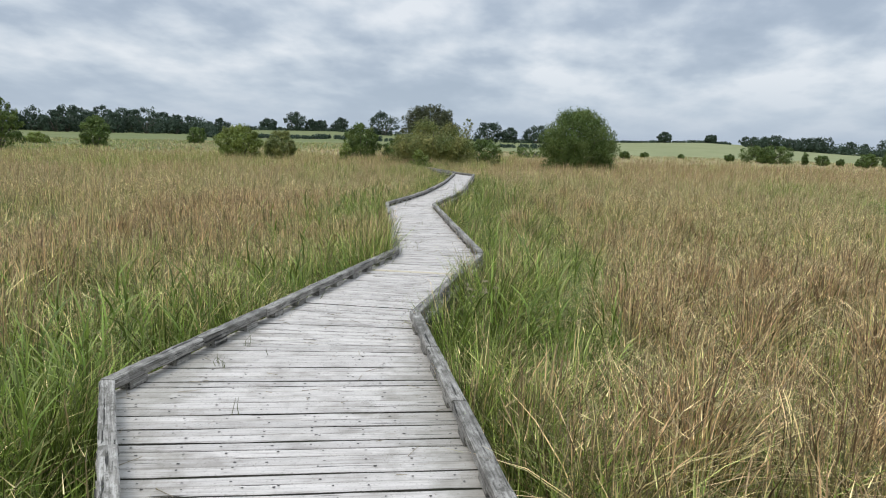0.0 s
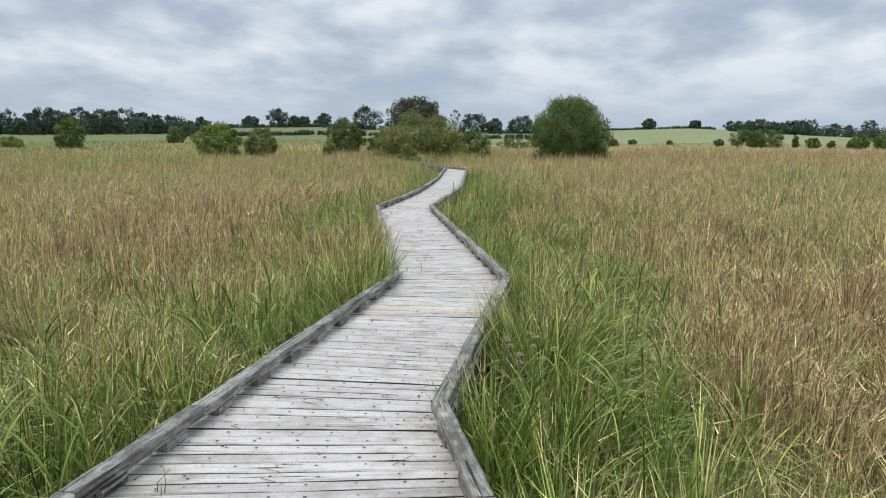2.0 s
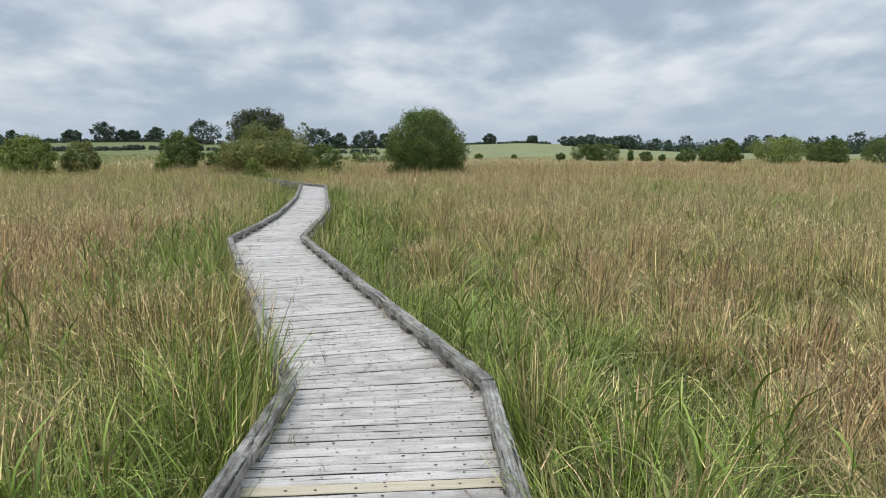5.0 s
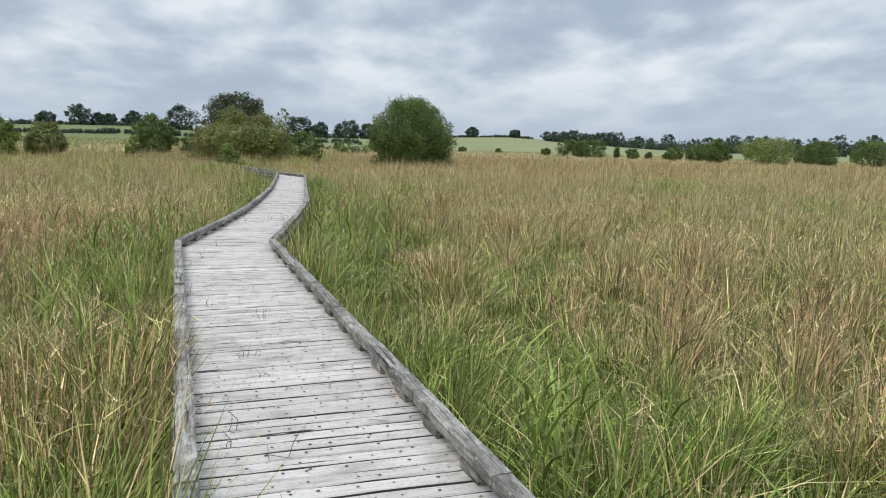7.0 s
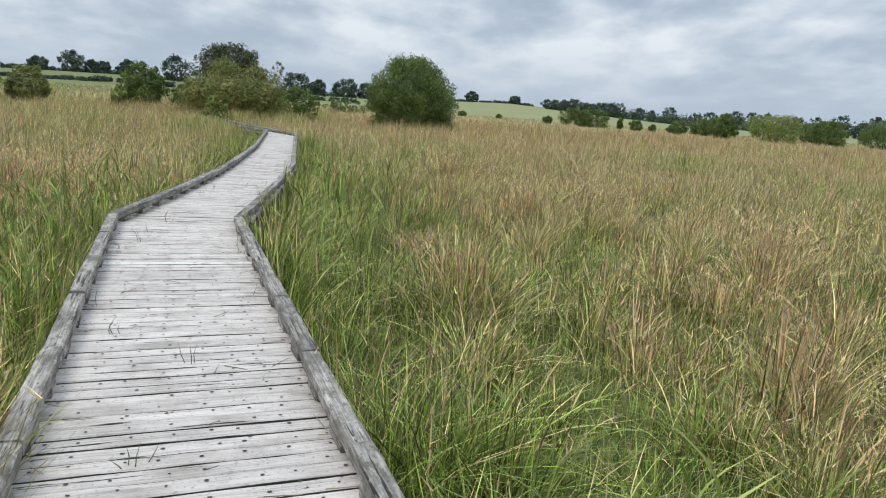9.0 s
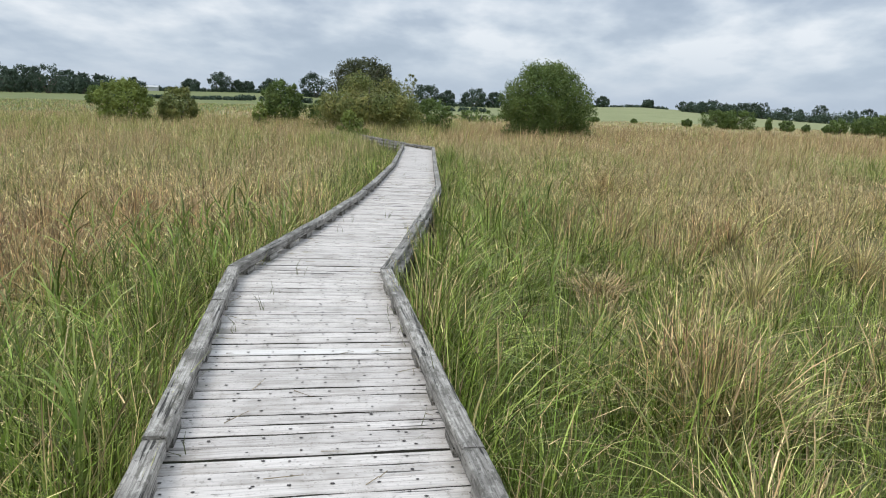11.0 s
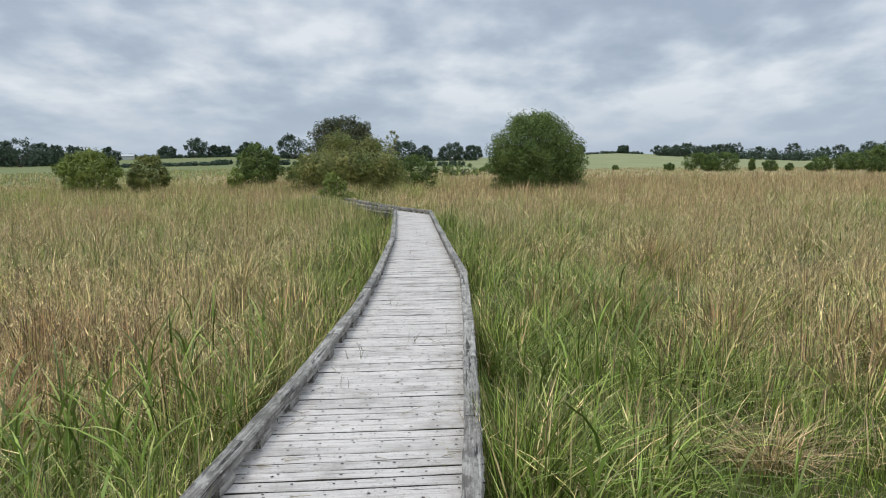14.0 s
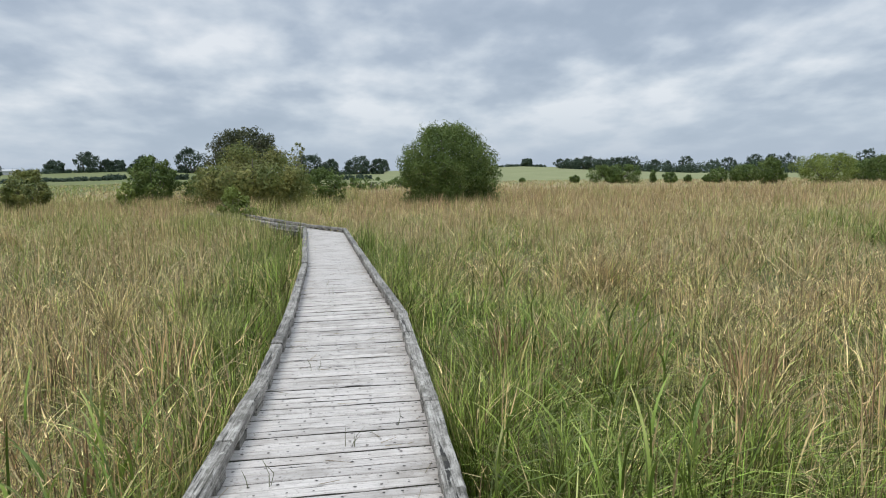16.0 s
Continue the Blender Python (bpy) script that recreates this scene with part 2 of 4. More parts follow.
M_SPRIG = foliage_material("sprig_stems", ((0.0, (0.07, 0.09, 0.035)), (0.5, (0.12, 0.13, 0.05)), (1.0, (0.20, 0.17, 0.09))))
M_STRAW = foliage_material("straw_bits", ((0.0, (0.13, 0.10, 0.06)), (0.5, (0.26, 0.21, 0.13)), (1.0, (0.42, 0.36, 0.23))), 0.2, 0.1)


M_UMBEL = foliage_material("umbel_florets", ((0.0, (0.30, 0.25, 0.16)), (0.5, (0.42, 0.35, 0.24)), (1.0, (0.52, 0.45, 0.34))), 0.2, 0.2)


def ground_material():
    m, t, b = base_material("marsh_and_fields", 0.95, 0.1)
    geo, sep = t.nodes.new("ShaderNodeNewGeometry"), t.nodes.new("ShaderNodeSeparateXYZ")
    link(t, geo, "Position", sep, 0)
    near = noise_node(t, geo, 1.6, 6.0, 0.6, "Position")
    wide = noise_node(t, geo, 0.06, 5.0, 0.6, "Position")
    fine = noise_node(t, geo, 0.5, 5.0, 0.65, "Position", (1.0, 0.35, 1.0))
    soil = ramp_node(t, near, "Fac", ((0.3, (0.048, 0.058, 0.020)), (0.7, (0.115, 0.122, 0.042))))
    reed = ramp_node(t, fine, "Fac", ((0.3, (0.19, 0.18, 0.085)), (0.5, (0.29, 0.245, 0.13)), (0.7, (0.35, 0.285, 0.165))))
    hay = ramp_node(t, wide, "Fac", ((0.3, (0.19, 0.205, 0.098)), (0.7, (0.25, 0.26, 0.132))))
    pasture = ramp_node(t, wide, "Fac", ((0.3, (0.125, 0.15, 0.058)), (0.7, (0.175, 0.185, 0.085))))
    west = t.nodes.new("ShaderNodeMapRange")
    west.inputs["From Min"].default_value, west.inputs["From Max"].default_value = -5, -45
    link(t, sep, "X", west, "Value")
    crop = mix_node(t, west, 0, hay, "Color", pasture, "Color")
    # distance from the middle of the marsh
    ln = t.nodes.new("ShaderNodeVectorMath")
    ln.operation = "LENGTH"
    link(t, geo, "Position", ln, 0)
    wob = t.nodes.new("ShaderNodeMath")
    wob.operation = "MULTIPLY_ADD"
    wob.inputs[1].default_value = 90.0
    link(t, wide, "Fac", wob, 0)
    lf = t.nodes.new("ShaderNodeMapRange")
    lf.inputs["From Min"].default_value, lf.inputs["From Max"].default_value = -20, -110
    lf.inputs["To Max"].default_value = 95.0
    link(t, sep, "X", lf, "Value")
    ad = t.nodes.new("ShaderNodeMath")
    link(t, ln, "Value", ad, 0)
    link(t, lf, 0, ad, 1)
    link(t, ad, 0, wob, 2)

    def step(lo, hi):
        s = t.nodes.new("ShaderNodeMapRange")
        s.interpolation_type = "SMOOTHSTEP"
        s.inputs["From Min"].default_value, s.inputs["From Max"].default_value = lo, hi
        link(t, wob, 0, s, "Value")
        return s
    c1 = mix_node(t, step(75, 105), 0, soil, "Color", reed, "Color")
    c2 = mix_node(t, step(205, 235), 0, c1, "Result", crop, "Result")
    link(t, c2, "Result", b, "Base Color")
    bump_node(t, b, near, "Fac", 0.6, 0.08)
    return m


M_GROUND = ground_material()

# ---- helpers for meshes ----


def mesh_from(name, verts, faces, mats, smooth=False):
    me = bpy.data.meshes.new(name)
    me.from_pydata(verts, [], faces)
    for m in mats:
        me.materials.append(m)
    if smooth:
        me.polygons.foreach_set("use_smooth", [True] * len(me.polygons))
    return me


def part(name, me, parent, label=""):
    ob = new(name, me)
    ob.parent = parent
    return tagged(ob, label)


def lattice(seed, n=64):
    return np.random.default_rng(seed).random((n, n))


def value_noise(tab, x, y):
    """Smooth value noise on a wrapped table, 0 to 1."""
    n = tab.shape[0]
    xi, yi = np.floor(x).astype(int), np.floor(y).astype(int)
    fx, fy = x - xi, y - yi
    fx, fy = fx * fx * (3 - 2 * fx), fy * fy * (3 - 2 * fy)
    a, b = tab[xi % n, yi % n], tab[(xi + 1) % n, yi % n]
    c, d = tab[xi % n, (yi + 1) % n], tab[(xi + 1) % n, (yi + 1) % n]
    return (a * (1 - fx) + b * fx) * (1 - fy) + (c * (1 - fx) + d * fx) * fy


def numpy_mesh(name, verts, quads, tris, mats, point_values=None):
    """A mesh from arrays: verts (n,3), quads (q,4), tris (t,3)."""
    me = bpy.data.meshes.new(name)
    me.vertices.add(len(verts))
    me.vertices.foreach_set("co", verts.astype(np.float32).ravel())
    nq, nt = len(quads), len(tris)
    me.loops.add(nq * 4 + nt * 3)
    me.loops.foreach_set("vertex_index", np.concatenate([quads.ravel(), tris.ravel()]).astype(np.int32))
    me.polygons.add(nq + nt)
    starts = np.concatenate([np.arange(nq) * 4, nq * 4 + np.arange(nt) * 3]).astype(np.int32)
    me.polygons.foreach_set("loop_start", starts)
    for m in mats:
        me.materials.append(m)
    if point_values is not None:
        a = me.attributes.new("dry", "FLOAT", "POINT")
        a.data.foreach_set("value", point_values.astype(np.float32))
    me.update(calc_edges=True)
    me.validate()
    return me


# ---- the plan: both edges of the boardwalk, node by node ----
LEFT = [(3.45, -2.0), (0.95, 5.0), (-0.38, 6.82), (-0.22, 13.33), (-2.73, 21.55), (-2.79, 24.0), (-2.90, 26.4), (-3.10, 28.7), (-3.65, 33.6), (-4.96, 42.6), (-6.9, 46.0), (-8.9, 50.2), (-10.6, 53.6)]
RIGHT = [(5.05, -1.4), (2.33, 5.9), (1.06, 9.32), (1.06, 13.37), (-1.50, 21.75), (-1.57, 23.2), (-1.73, 25.8), (-1.96, 28.9), (-2.5, 32.7), (-3.74, 41.7), (-5.15, 44.1), (-7.1, 48.2), (-8.9, 52.0)]
LX, LY = np.array([p[0] for p in LEFT]), np.array([p[1] for p in LEFT])
RX, RY = np.array([p[0] for p in RIGHT]), np.array([p[1] for p in RIGHT])
GROUND = -0.70


def x_left(y):
    return np.interp(y, LY, LX)


def x_right(y):
    return np.interp(y, RY, RX)


# bearing from the marsh (degrees, clockwise from ahead) -> height of the skyline of fields, and how the slope begins
SKY_AZ = np.array([-180, -60, -43, -20, -9, 2, 8, 11, 15, 20, 26, 60, 180])
SKY_Z = np.array([8, 9, 8, 10, 5.6, 6.0, 7.4, 5.6, 3.2, 0.6, -0.6, -0.6, 8])


def ground_z(x, y):
    r = np.hypot(x, y - 10)
    az = np.degrees(np.arctan2(x, y - 10))
    top = np.interp(az, SKY_AZ, SKY_Z)
    p = np.interp(az, [-15, 4], [1.05, 1.6])
    s = np.clip((r - 95) / 480, 0, 1) ** p
    return GROUND + (top - GROUND) * s


def build_ground():
    radii = np.concatenate([[0.0], np.geomspace(2, 90, 26), np.linspace(95, 620, 60), [700, 1000, 1800, 4000]])
    nseg = 180
    ang = np.linspace(0, 2 * np.pi, nseg, endpoint=False)
    R, A = np.meshgrid(radii[1:], ang, indexing="ij")
    X, Y = R * np.sin(A), 10 + R * np.cos(A)
    Z = ground_z(X, Y)
    Z += (value_noise(lattice(5), X * 0.7 + 100, Y * 0.7 + 100) - 0.5) * 0.10 * (R < 120)
    Z -= np.clip(R - 640, 0, None) * 0.02
    verts = np.concatenate([[[0, 10, GROUND]], np.stack([X.ravel(), Y.ravel(), Z.ravel()], 1)])
    idx = 1 + np.arange((len(radii) - 1) * nseg).reshape(-1, nseg)
    nx = np.roll(idx, -1, axis=1)
    quads = np.stack([idx[:-1], idx[1:], nx[1:], nx[:-1]], -1).reshape(-1, 4)[:, ::-1]
    tris = np.stack([np.zeros(nseg, int), nx[0], idx[0]], -1)[:, ::-1]
    me = numpy_mesh("ground", verts, quads, tris, [M_GROUND])
    me.polygons.foreach_set("use_smooth", [True] * len(me.polygons))
    ob = new("ground", me)
    tagged(ob, "damp marsh ground running out to pale green fields", "ground", kind="structure")


build_ground()

# ---- boardwalk ----
boardwalk = new("boardwalk")
tagged(boardwalk, "weathered grey timber boardwalk on bearers with low kerb rails", "boardwalk", kind="structure")
PITCH, THICK = 0.107, 0.038


def box_mesh(name, sx, sy, sz, mat, bevel=0.005, cuts=0, rough=0.0, seed=0):
    """A beam centred on its origin with softened edges; cuts and rough make it slightly uneven along x."""
    rng = random.Random(seed)
    c = bevel
    prof = [(-sy / 2 + c, -sz / 2), (sy / 2 - c, -sz / 2), (sy / 2, -sz / 2 + c), (sy / 2, sz / 2 - c), (sy / 2 - c, sz / 2), (-sy / 2 + c, sz / 2), (-sy / 2, sz / 2 - c), (-sy / 2, -sz / 2 + c)]
    verts, faces, n = [], [], len(prof)
    for i in range(cuts + 2):
        x = -sx / 2 + sx * i / (cuts + 1)
        dy, dz = rng.uniform(-rough, rough), rng.uniform(-rough, rough)
        for y, z in prof:
            verts.append((x, y + dy + rng.uniform(-rough, rough) * 0.5, z + dz + rng.uniform(-rough, rough) * 0.5))
    for i in range(cuts + 1):
        for k in range(n):
            a, b = i * n + k, i * n + (k + 1) % n
            faces.append((a, a + n, b + n, b))
    faces.append(tuple(range(n)))
    faces.append(tuple(reversed(range((cuts + 1) * n, (cuts + 2) * n))))
    return mesh_from(name, verts, faces, [mat])


def kerb_line(nodes, side):
    """Kerb rails from node to node, lengths butted end to end, on spacer blocks."""
    for s, (a, b) in enumerate(zip(nodes, nodes[1:])):
        a, b = Vector((*a, 0)), Vector((*b, 0))
        d = b - a
        length = d.length
        ang = math.atan2(d.y, d.x)
        pieces = max(1, round(length / 1.05))
        for i in range(pieces):
            mid = a + d * ((i + 0.5) / pieces)
            rng = random.Random(s * 17 + i + (100 if side > 0 else 0))
            me = box_mesh("kerb_rail", length / pieces - 0.006, 0.095, 0.070, M_KERB, 0.008, 8, 0.003, s * 31 + i)
            ob = part("kerb_rail", me, boardwalk)
            ob.matrix_basis = Matrix.Translation((mid.x, mid.y, 0.090 + rng.uniform(-0.006, 0.006))) @ Matrix.Rotation(ang + rng.uniform(-0.005, 0.005), 4, "Z") @ Matrix.Rotation(rng.uniform(-0.02, 0.02), 4, "X")
            nb = 2
            for k in range(nb):
                q = a + d * ((i + (k + 0.5) / nb) / pieces)
                ob = part("spacer_block", SPACER, boardwalk)
                ob.matrix_basis = Matrix.Translation((q.x, q.y, 0.0275)) @ Matrix.Rotation(ang + rng.uniform(-0.04, 0.04), 4, "Z")
        # side bearer under the edge
        ob = part("bearer", box_mesh("bearer", length, 0.06, 0.17, M_BEARER, 0.006), boardwalk)
        m = a + d * 0.5
        ob.matrix_basis = Matrix.Translation((m.x, m.y, -THICK - 0.087)) @ Matrix.Rotation(ang, 4, "Z")
        np_ = max(1, round(length / 2.2))
        for k in range(np_):
            q = a + d * ((k + 0.5) / np_)
            ob = part("support_post", POST, boardwalk)
            ob.matrix_basis = Matrix.Translation((q.x, q.y, -0.5)) @ Matrix.Rotation(ang, 4, "Z") @ Matrix.Translation((0, -0.02 * side, 0))


SPACER = box_mesh("spacer_block", 0.2, 0.085, 0.055, M_KERB, 0.004)
POST = box_mesh("support_post", 0.1, 0.1, 0.75, M_BEARER, 0.006)
kerb_line(LEFT, -1)
kerb_line(RIGHT, 1)

# across-angle of the boards (degrees) along the walk, by the y of their middle
BOARD_Y = [-3, 3.0, 6.5, 7.8, 8.4, 9.0, 9.5, 10.4, 10.9, 11.8, 12.5, 13.2, 13.8, 14.35, 16, 17.5, 20.3, 21.8, 23.4, 24.5, 26.5, 28, 33, 41, 43.5, 46, 52]
BOARD_A = [20, 20, 18, 17, 13, 9.5, 5, -0.5, 0.5, 3.3, 3.2, 4.7, 9, 14, 17.3, 17.8, 14, 10, 7.5, 8.5, 5, 6, 9, 12, 22, 25, 26]


def meet(c, a, nodes):
    """Where the line through c at angle a meets an edge polyline."""
    dx, dy = math.cos(a), math.sin(a)
    best = None
    for p, q in zip(nodes, nodes[1:]):
        ex, ey = q[0] - p[0], q[1] - p[1]
        den = dx * ey - dy * ex
        if abs(den) < 1e-9:
            continue
        s = ((p[0] - c[0]) * ey - (p[1] - c[1]) * ex) / den
        u = ((p[0] - c[0]) * dy - (p[1] - c[1]) * dx) / den
        if -1e-6 <= u <= 1 + 1e-6 and (best is None or abs(s) < abs(best)):
            best = s
    return best


def board(i, c0, a0, c1, a1, rng):
    """One board between two cross lines: its mesh in a frame with x along the board, and that frame."""
    ends = []
    for c, a, sh in ((c0, a0, rng.uniform(0.0035, 0.0108)), (c1, a1, -rng.uniform(0.0035, 0.0108))):
        c = (c[0] - math.sin(a) * sh, c[1] + math.cos(a) * sh)
        sl, sr = meet(c, a, LEFT), meet(c, a, RIGHT)
        if sl is None or sr is None:
            return None
        sl, sr = sl - 0.055 + rng.uniform(-0.01, 0.01), sr + 0.055 + rng.uniform(-0.01, 0.01)
        ends.append([(c[0] + math.cos(a) * s, c[1] + math.sin(a) * s) for s in (sl, sr)])
    am, cm = (a0 + a1) / 2, ((c0[0] + c1[0]) / 2, (c0[1] + c1[1]) / 2)
    dz = rng.uniform(-0.004, 0.003)
    m = Matrix.Translation((*cm, dz)) @ Matrix.Rotation(am + rng.uniform(-0.004, 0.004), 4, "Z") @ Matrix.Rotation(rng.uniform(-0.018, 0.018), 4, "X")
    inv = m.inverted()
    loc = [[inv @ Vector((*p, dz)) for p in row] for row in ends]
    verts, faces, mats = [], [], []
    stations, ring = 9, 7
    cup = rng.uniform(0.0, 0.002)
    for k in range(stations):
        u = k / (stations - 1)
        n, f = loc[0][0].lerp(loc[0][1], u), loc[1][0].lerp(loc[1][1], u)
        # worn, slightly wavy edges
        y0, y1 = n.y + rng.uniform(-0.003, 0.003), f.y + rng.uniform(-0.003, 0.003)
        w, ch, sag = y1 - y0, rng.uniform(0.003, 0.008), rng.uniform(-0.0012, 0.0012)
        for y, z in ((0, -THICK), (0, -ch), (ch, sag), (w / 2, sag - cup), (w - ch, sag), (w, -ch), (w, -THICK)):
            verts.append((n.x + (f.x - n.x) * (y / w), y0 + y, z))
    for k in range(stations - 1):
        for r in range(ring):
            a, b = k * ring + r, k * ring + (r + 1) % ring
            faces.append((a, b, b + ring, a + ring))
    o = (stations - 1) * ring
    faces += [(6, 5, 4, 3, 2, 1, 0), tuple(o + r for r in range(ring))]
    # both long sides and the underside get the grime and gap-shade colour
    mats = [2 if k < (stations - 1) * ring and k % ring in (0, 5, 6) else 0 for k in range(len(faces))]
    x0, x1 = max(loc[0][0].x, loc[1][0].x), min(loc[0][1].x, loc[1][1].x)
    lines = 8
    for k in range(lines):
        for row in (0, 1):
            if rng.random() < (0.9 if row else 0.06):
                continue
            x = x0 + (x1 - x0) * (0.08 + 0.84 * k / (lines - 1)) + rng.uniform(-0.045, 0.045)
            y = (0.03 if row else (0.012 if i % 2 else -0.008)) + rng.uniform(-0.008, 0.008)
            rr = rng.uniform(0.005, 0.0085)
            o = len(verts)
            for q in range(6):
                t = q * math.pi / 3
                verts.append((x + rr * 1.25 * math.cos(t), y + rr * math.sin(t), 0.0024))
            faces.append(tuple(range(o, o + 6)))
            mats.append(1)
    mat = M_PLANK
    if abs(cm[1] - 12.08) < PITCH * 0.5:
        mat = M_PLANK_NEW
    elif abs(cm[1] - 19.98) < PITCH * 0.5:
        mat = M_PLANK_PALE
    return verts, faces, mats, mat, m


def build_boards():
    rng = random.Random(3)
    cy, lines = -1.0, []
    while cy < 51.0:
        c = (float(x_left(cy) + x_right(cy)) / 2, cy)
        lines.append((c, radians(float(np.interp(cy, BOARD_Y, BOARD_A)))))
        # step along the walk by one board's pitch, square to the boards
        dx = float(x_left(cy + 0.1) + x_right(cy + 0.1)) / 2 - c[0]
        a = lines[-1][1]
        fwd = Vector((dx, 0.1)).normalized()
        step = PITCH / max(0.6, fwd.dot(Vector((-math.sin(a), math.cos(a)))))
        cy += fwd.y * step
    rest_v, rest_f, rest_m = [], [], []
    for i, (p, q) in enumerate(zip(lines, lines[1:])):
        made = board(i, *p, *q, rng)
        if not made:
            continue
        verts, faces, mats, mat, m = made
        if 2.5 < p[0][1] < 31.5:
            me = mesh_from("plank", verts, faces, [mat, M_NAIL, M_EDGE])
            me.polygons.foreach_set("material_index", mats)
            ob = part("plank", me, boardwalk, "fresh yellow pine plank" if mat is M_PLANK_NEW else "")
            ob.matrix_basis = m
        else:
            o = len(rest_v)
            rest_v += [tuple(m @ Vector(v)) for v in verts]
            rest_f += [tuple(k + o for k in f) for f in faces]
            rest_m += mats
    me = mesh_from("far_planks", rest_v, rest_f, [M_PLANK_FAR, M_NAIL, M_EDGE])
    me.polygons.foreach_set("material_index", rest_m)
    tagged(part("far_planks", me, boardwalk), kind="stuff")


# ---- trees and bushes ----
T_STRIP = lattice(31)


def leaf_cloud(rng, centres, radii, count, size, squash=1.0, inner=0.25):
    """Leaves as small bent quads scattered over a set of lobes."""
    k = rng.integers(0, len(centres), count)
    d = rng.normal(size=(count, 3))
    d /= np.linalg.norm(d, axis=1)[:, None]
    rad = radii[k] * np.where(rng.random(count) < inner, rng.uniform(0.2, 0.8, count), rng.uniform(0.8, 1.08, count))
    p = centres[k] + d * rad[:, None] * np.array([1, 1, squash])
    nrm = d + rng.normal(scale=0.42, size=(count, 3))
    nrm /= np.linalg.norm(nrm, axis=1)[:, None]
    a = np.cross(nrm, rng.normal(size=(count, 3)))
    a /= np.linalg.norm(a, axis=1)[:, None]
    b = np.cross(nrm, a)
    s = size * rng.uniform(0.6, 1.4, count)[:, None]
    v = np.stack([p - a * s, p + b * s * 0.45 + nrm * s * 0.15, p + a * s, p - b * s * 0.45 + nrm * s * 0.15], 1).reshape(-1, 3)
    return v, np.arange(count * 4).reshape(-1, 4)


def limb(verts, faces, a, b, r0, r1, sides=6):
    d = (b - a).normalized()
    u = d.orthogonal().normalized()
    w = d.cross(u)
    o = len(verts)
    for c, r in ((a, r0), (b, r1)):
        for k in range(sides):
            t = 2 * math.pi * k / sides
            verts.append(tuple(c + (u * math.cos(t) + w * math.sin(t)) * r))
    for k in range(sides):
        faces.append((o + k, o + (k + 1) % sides, o + sides + (k + 1) % sides, o + sides + k))
    faces.append(tuple(o + sides + k for k in range(sides)))


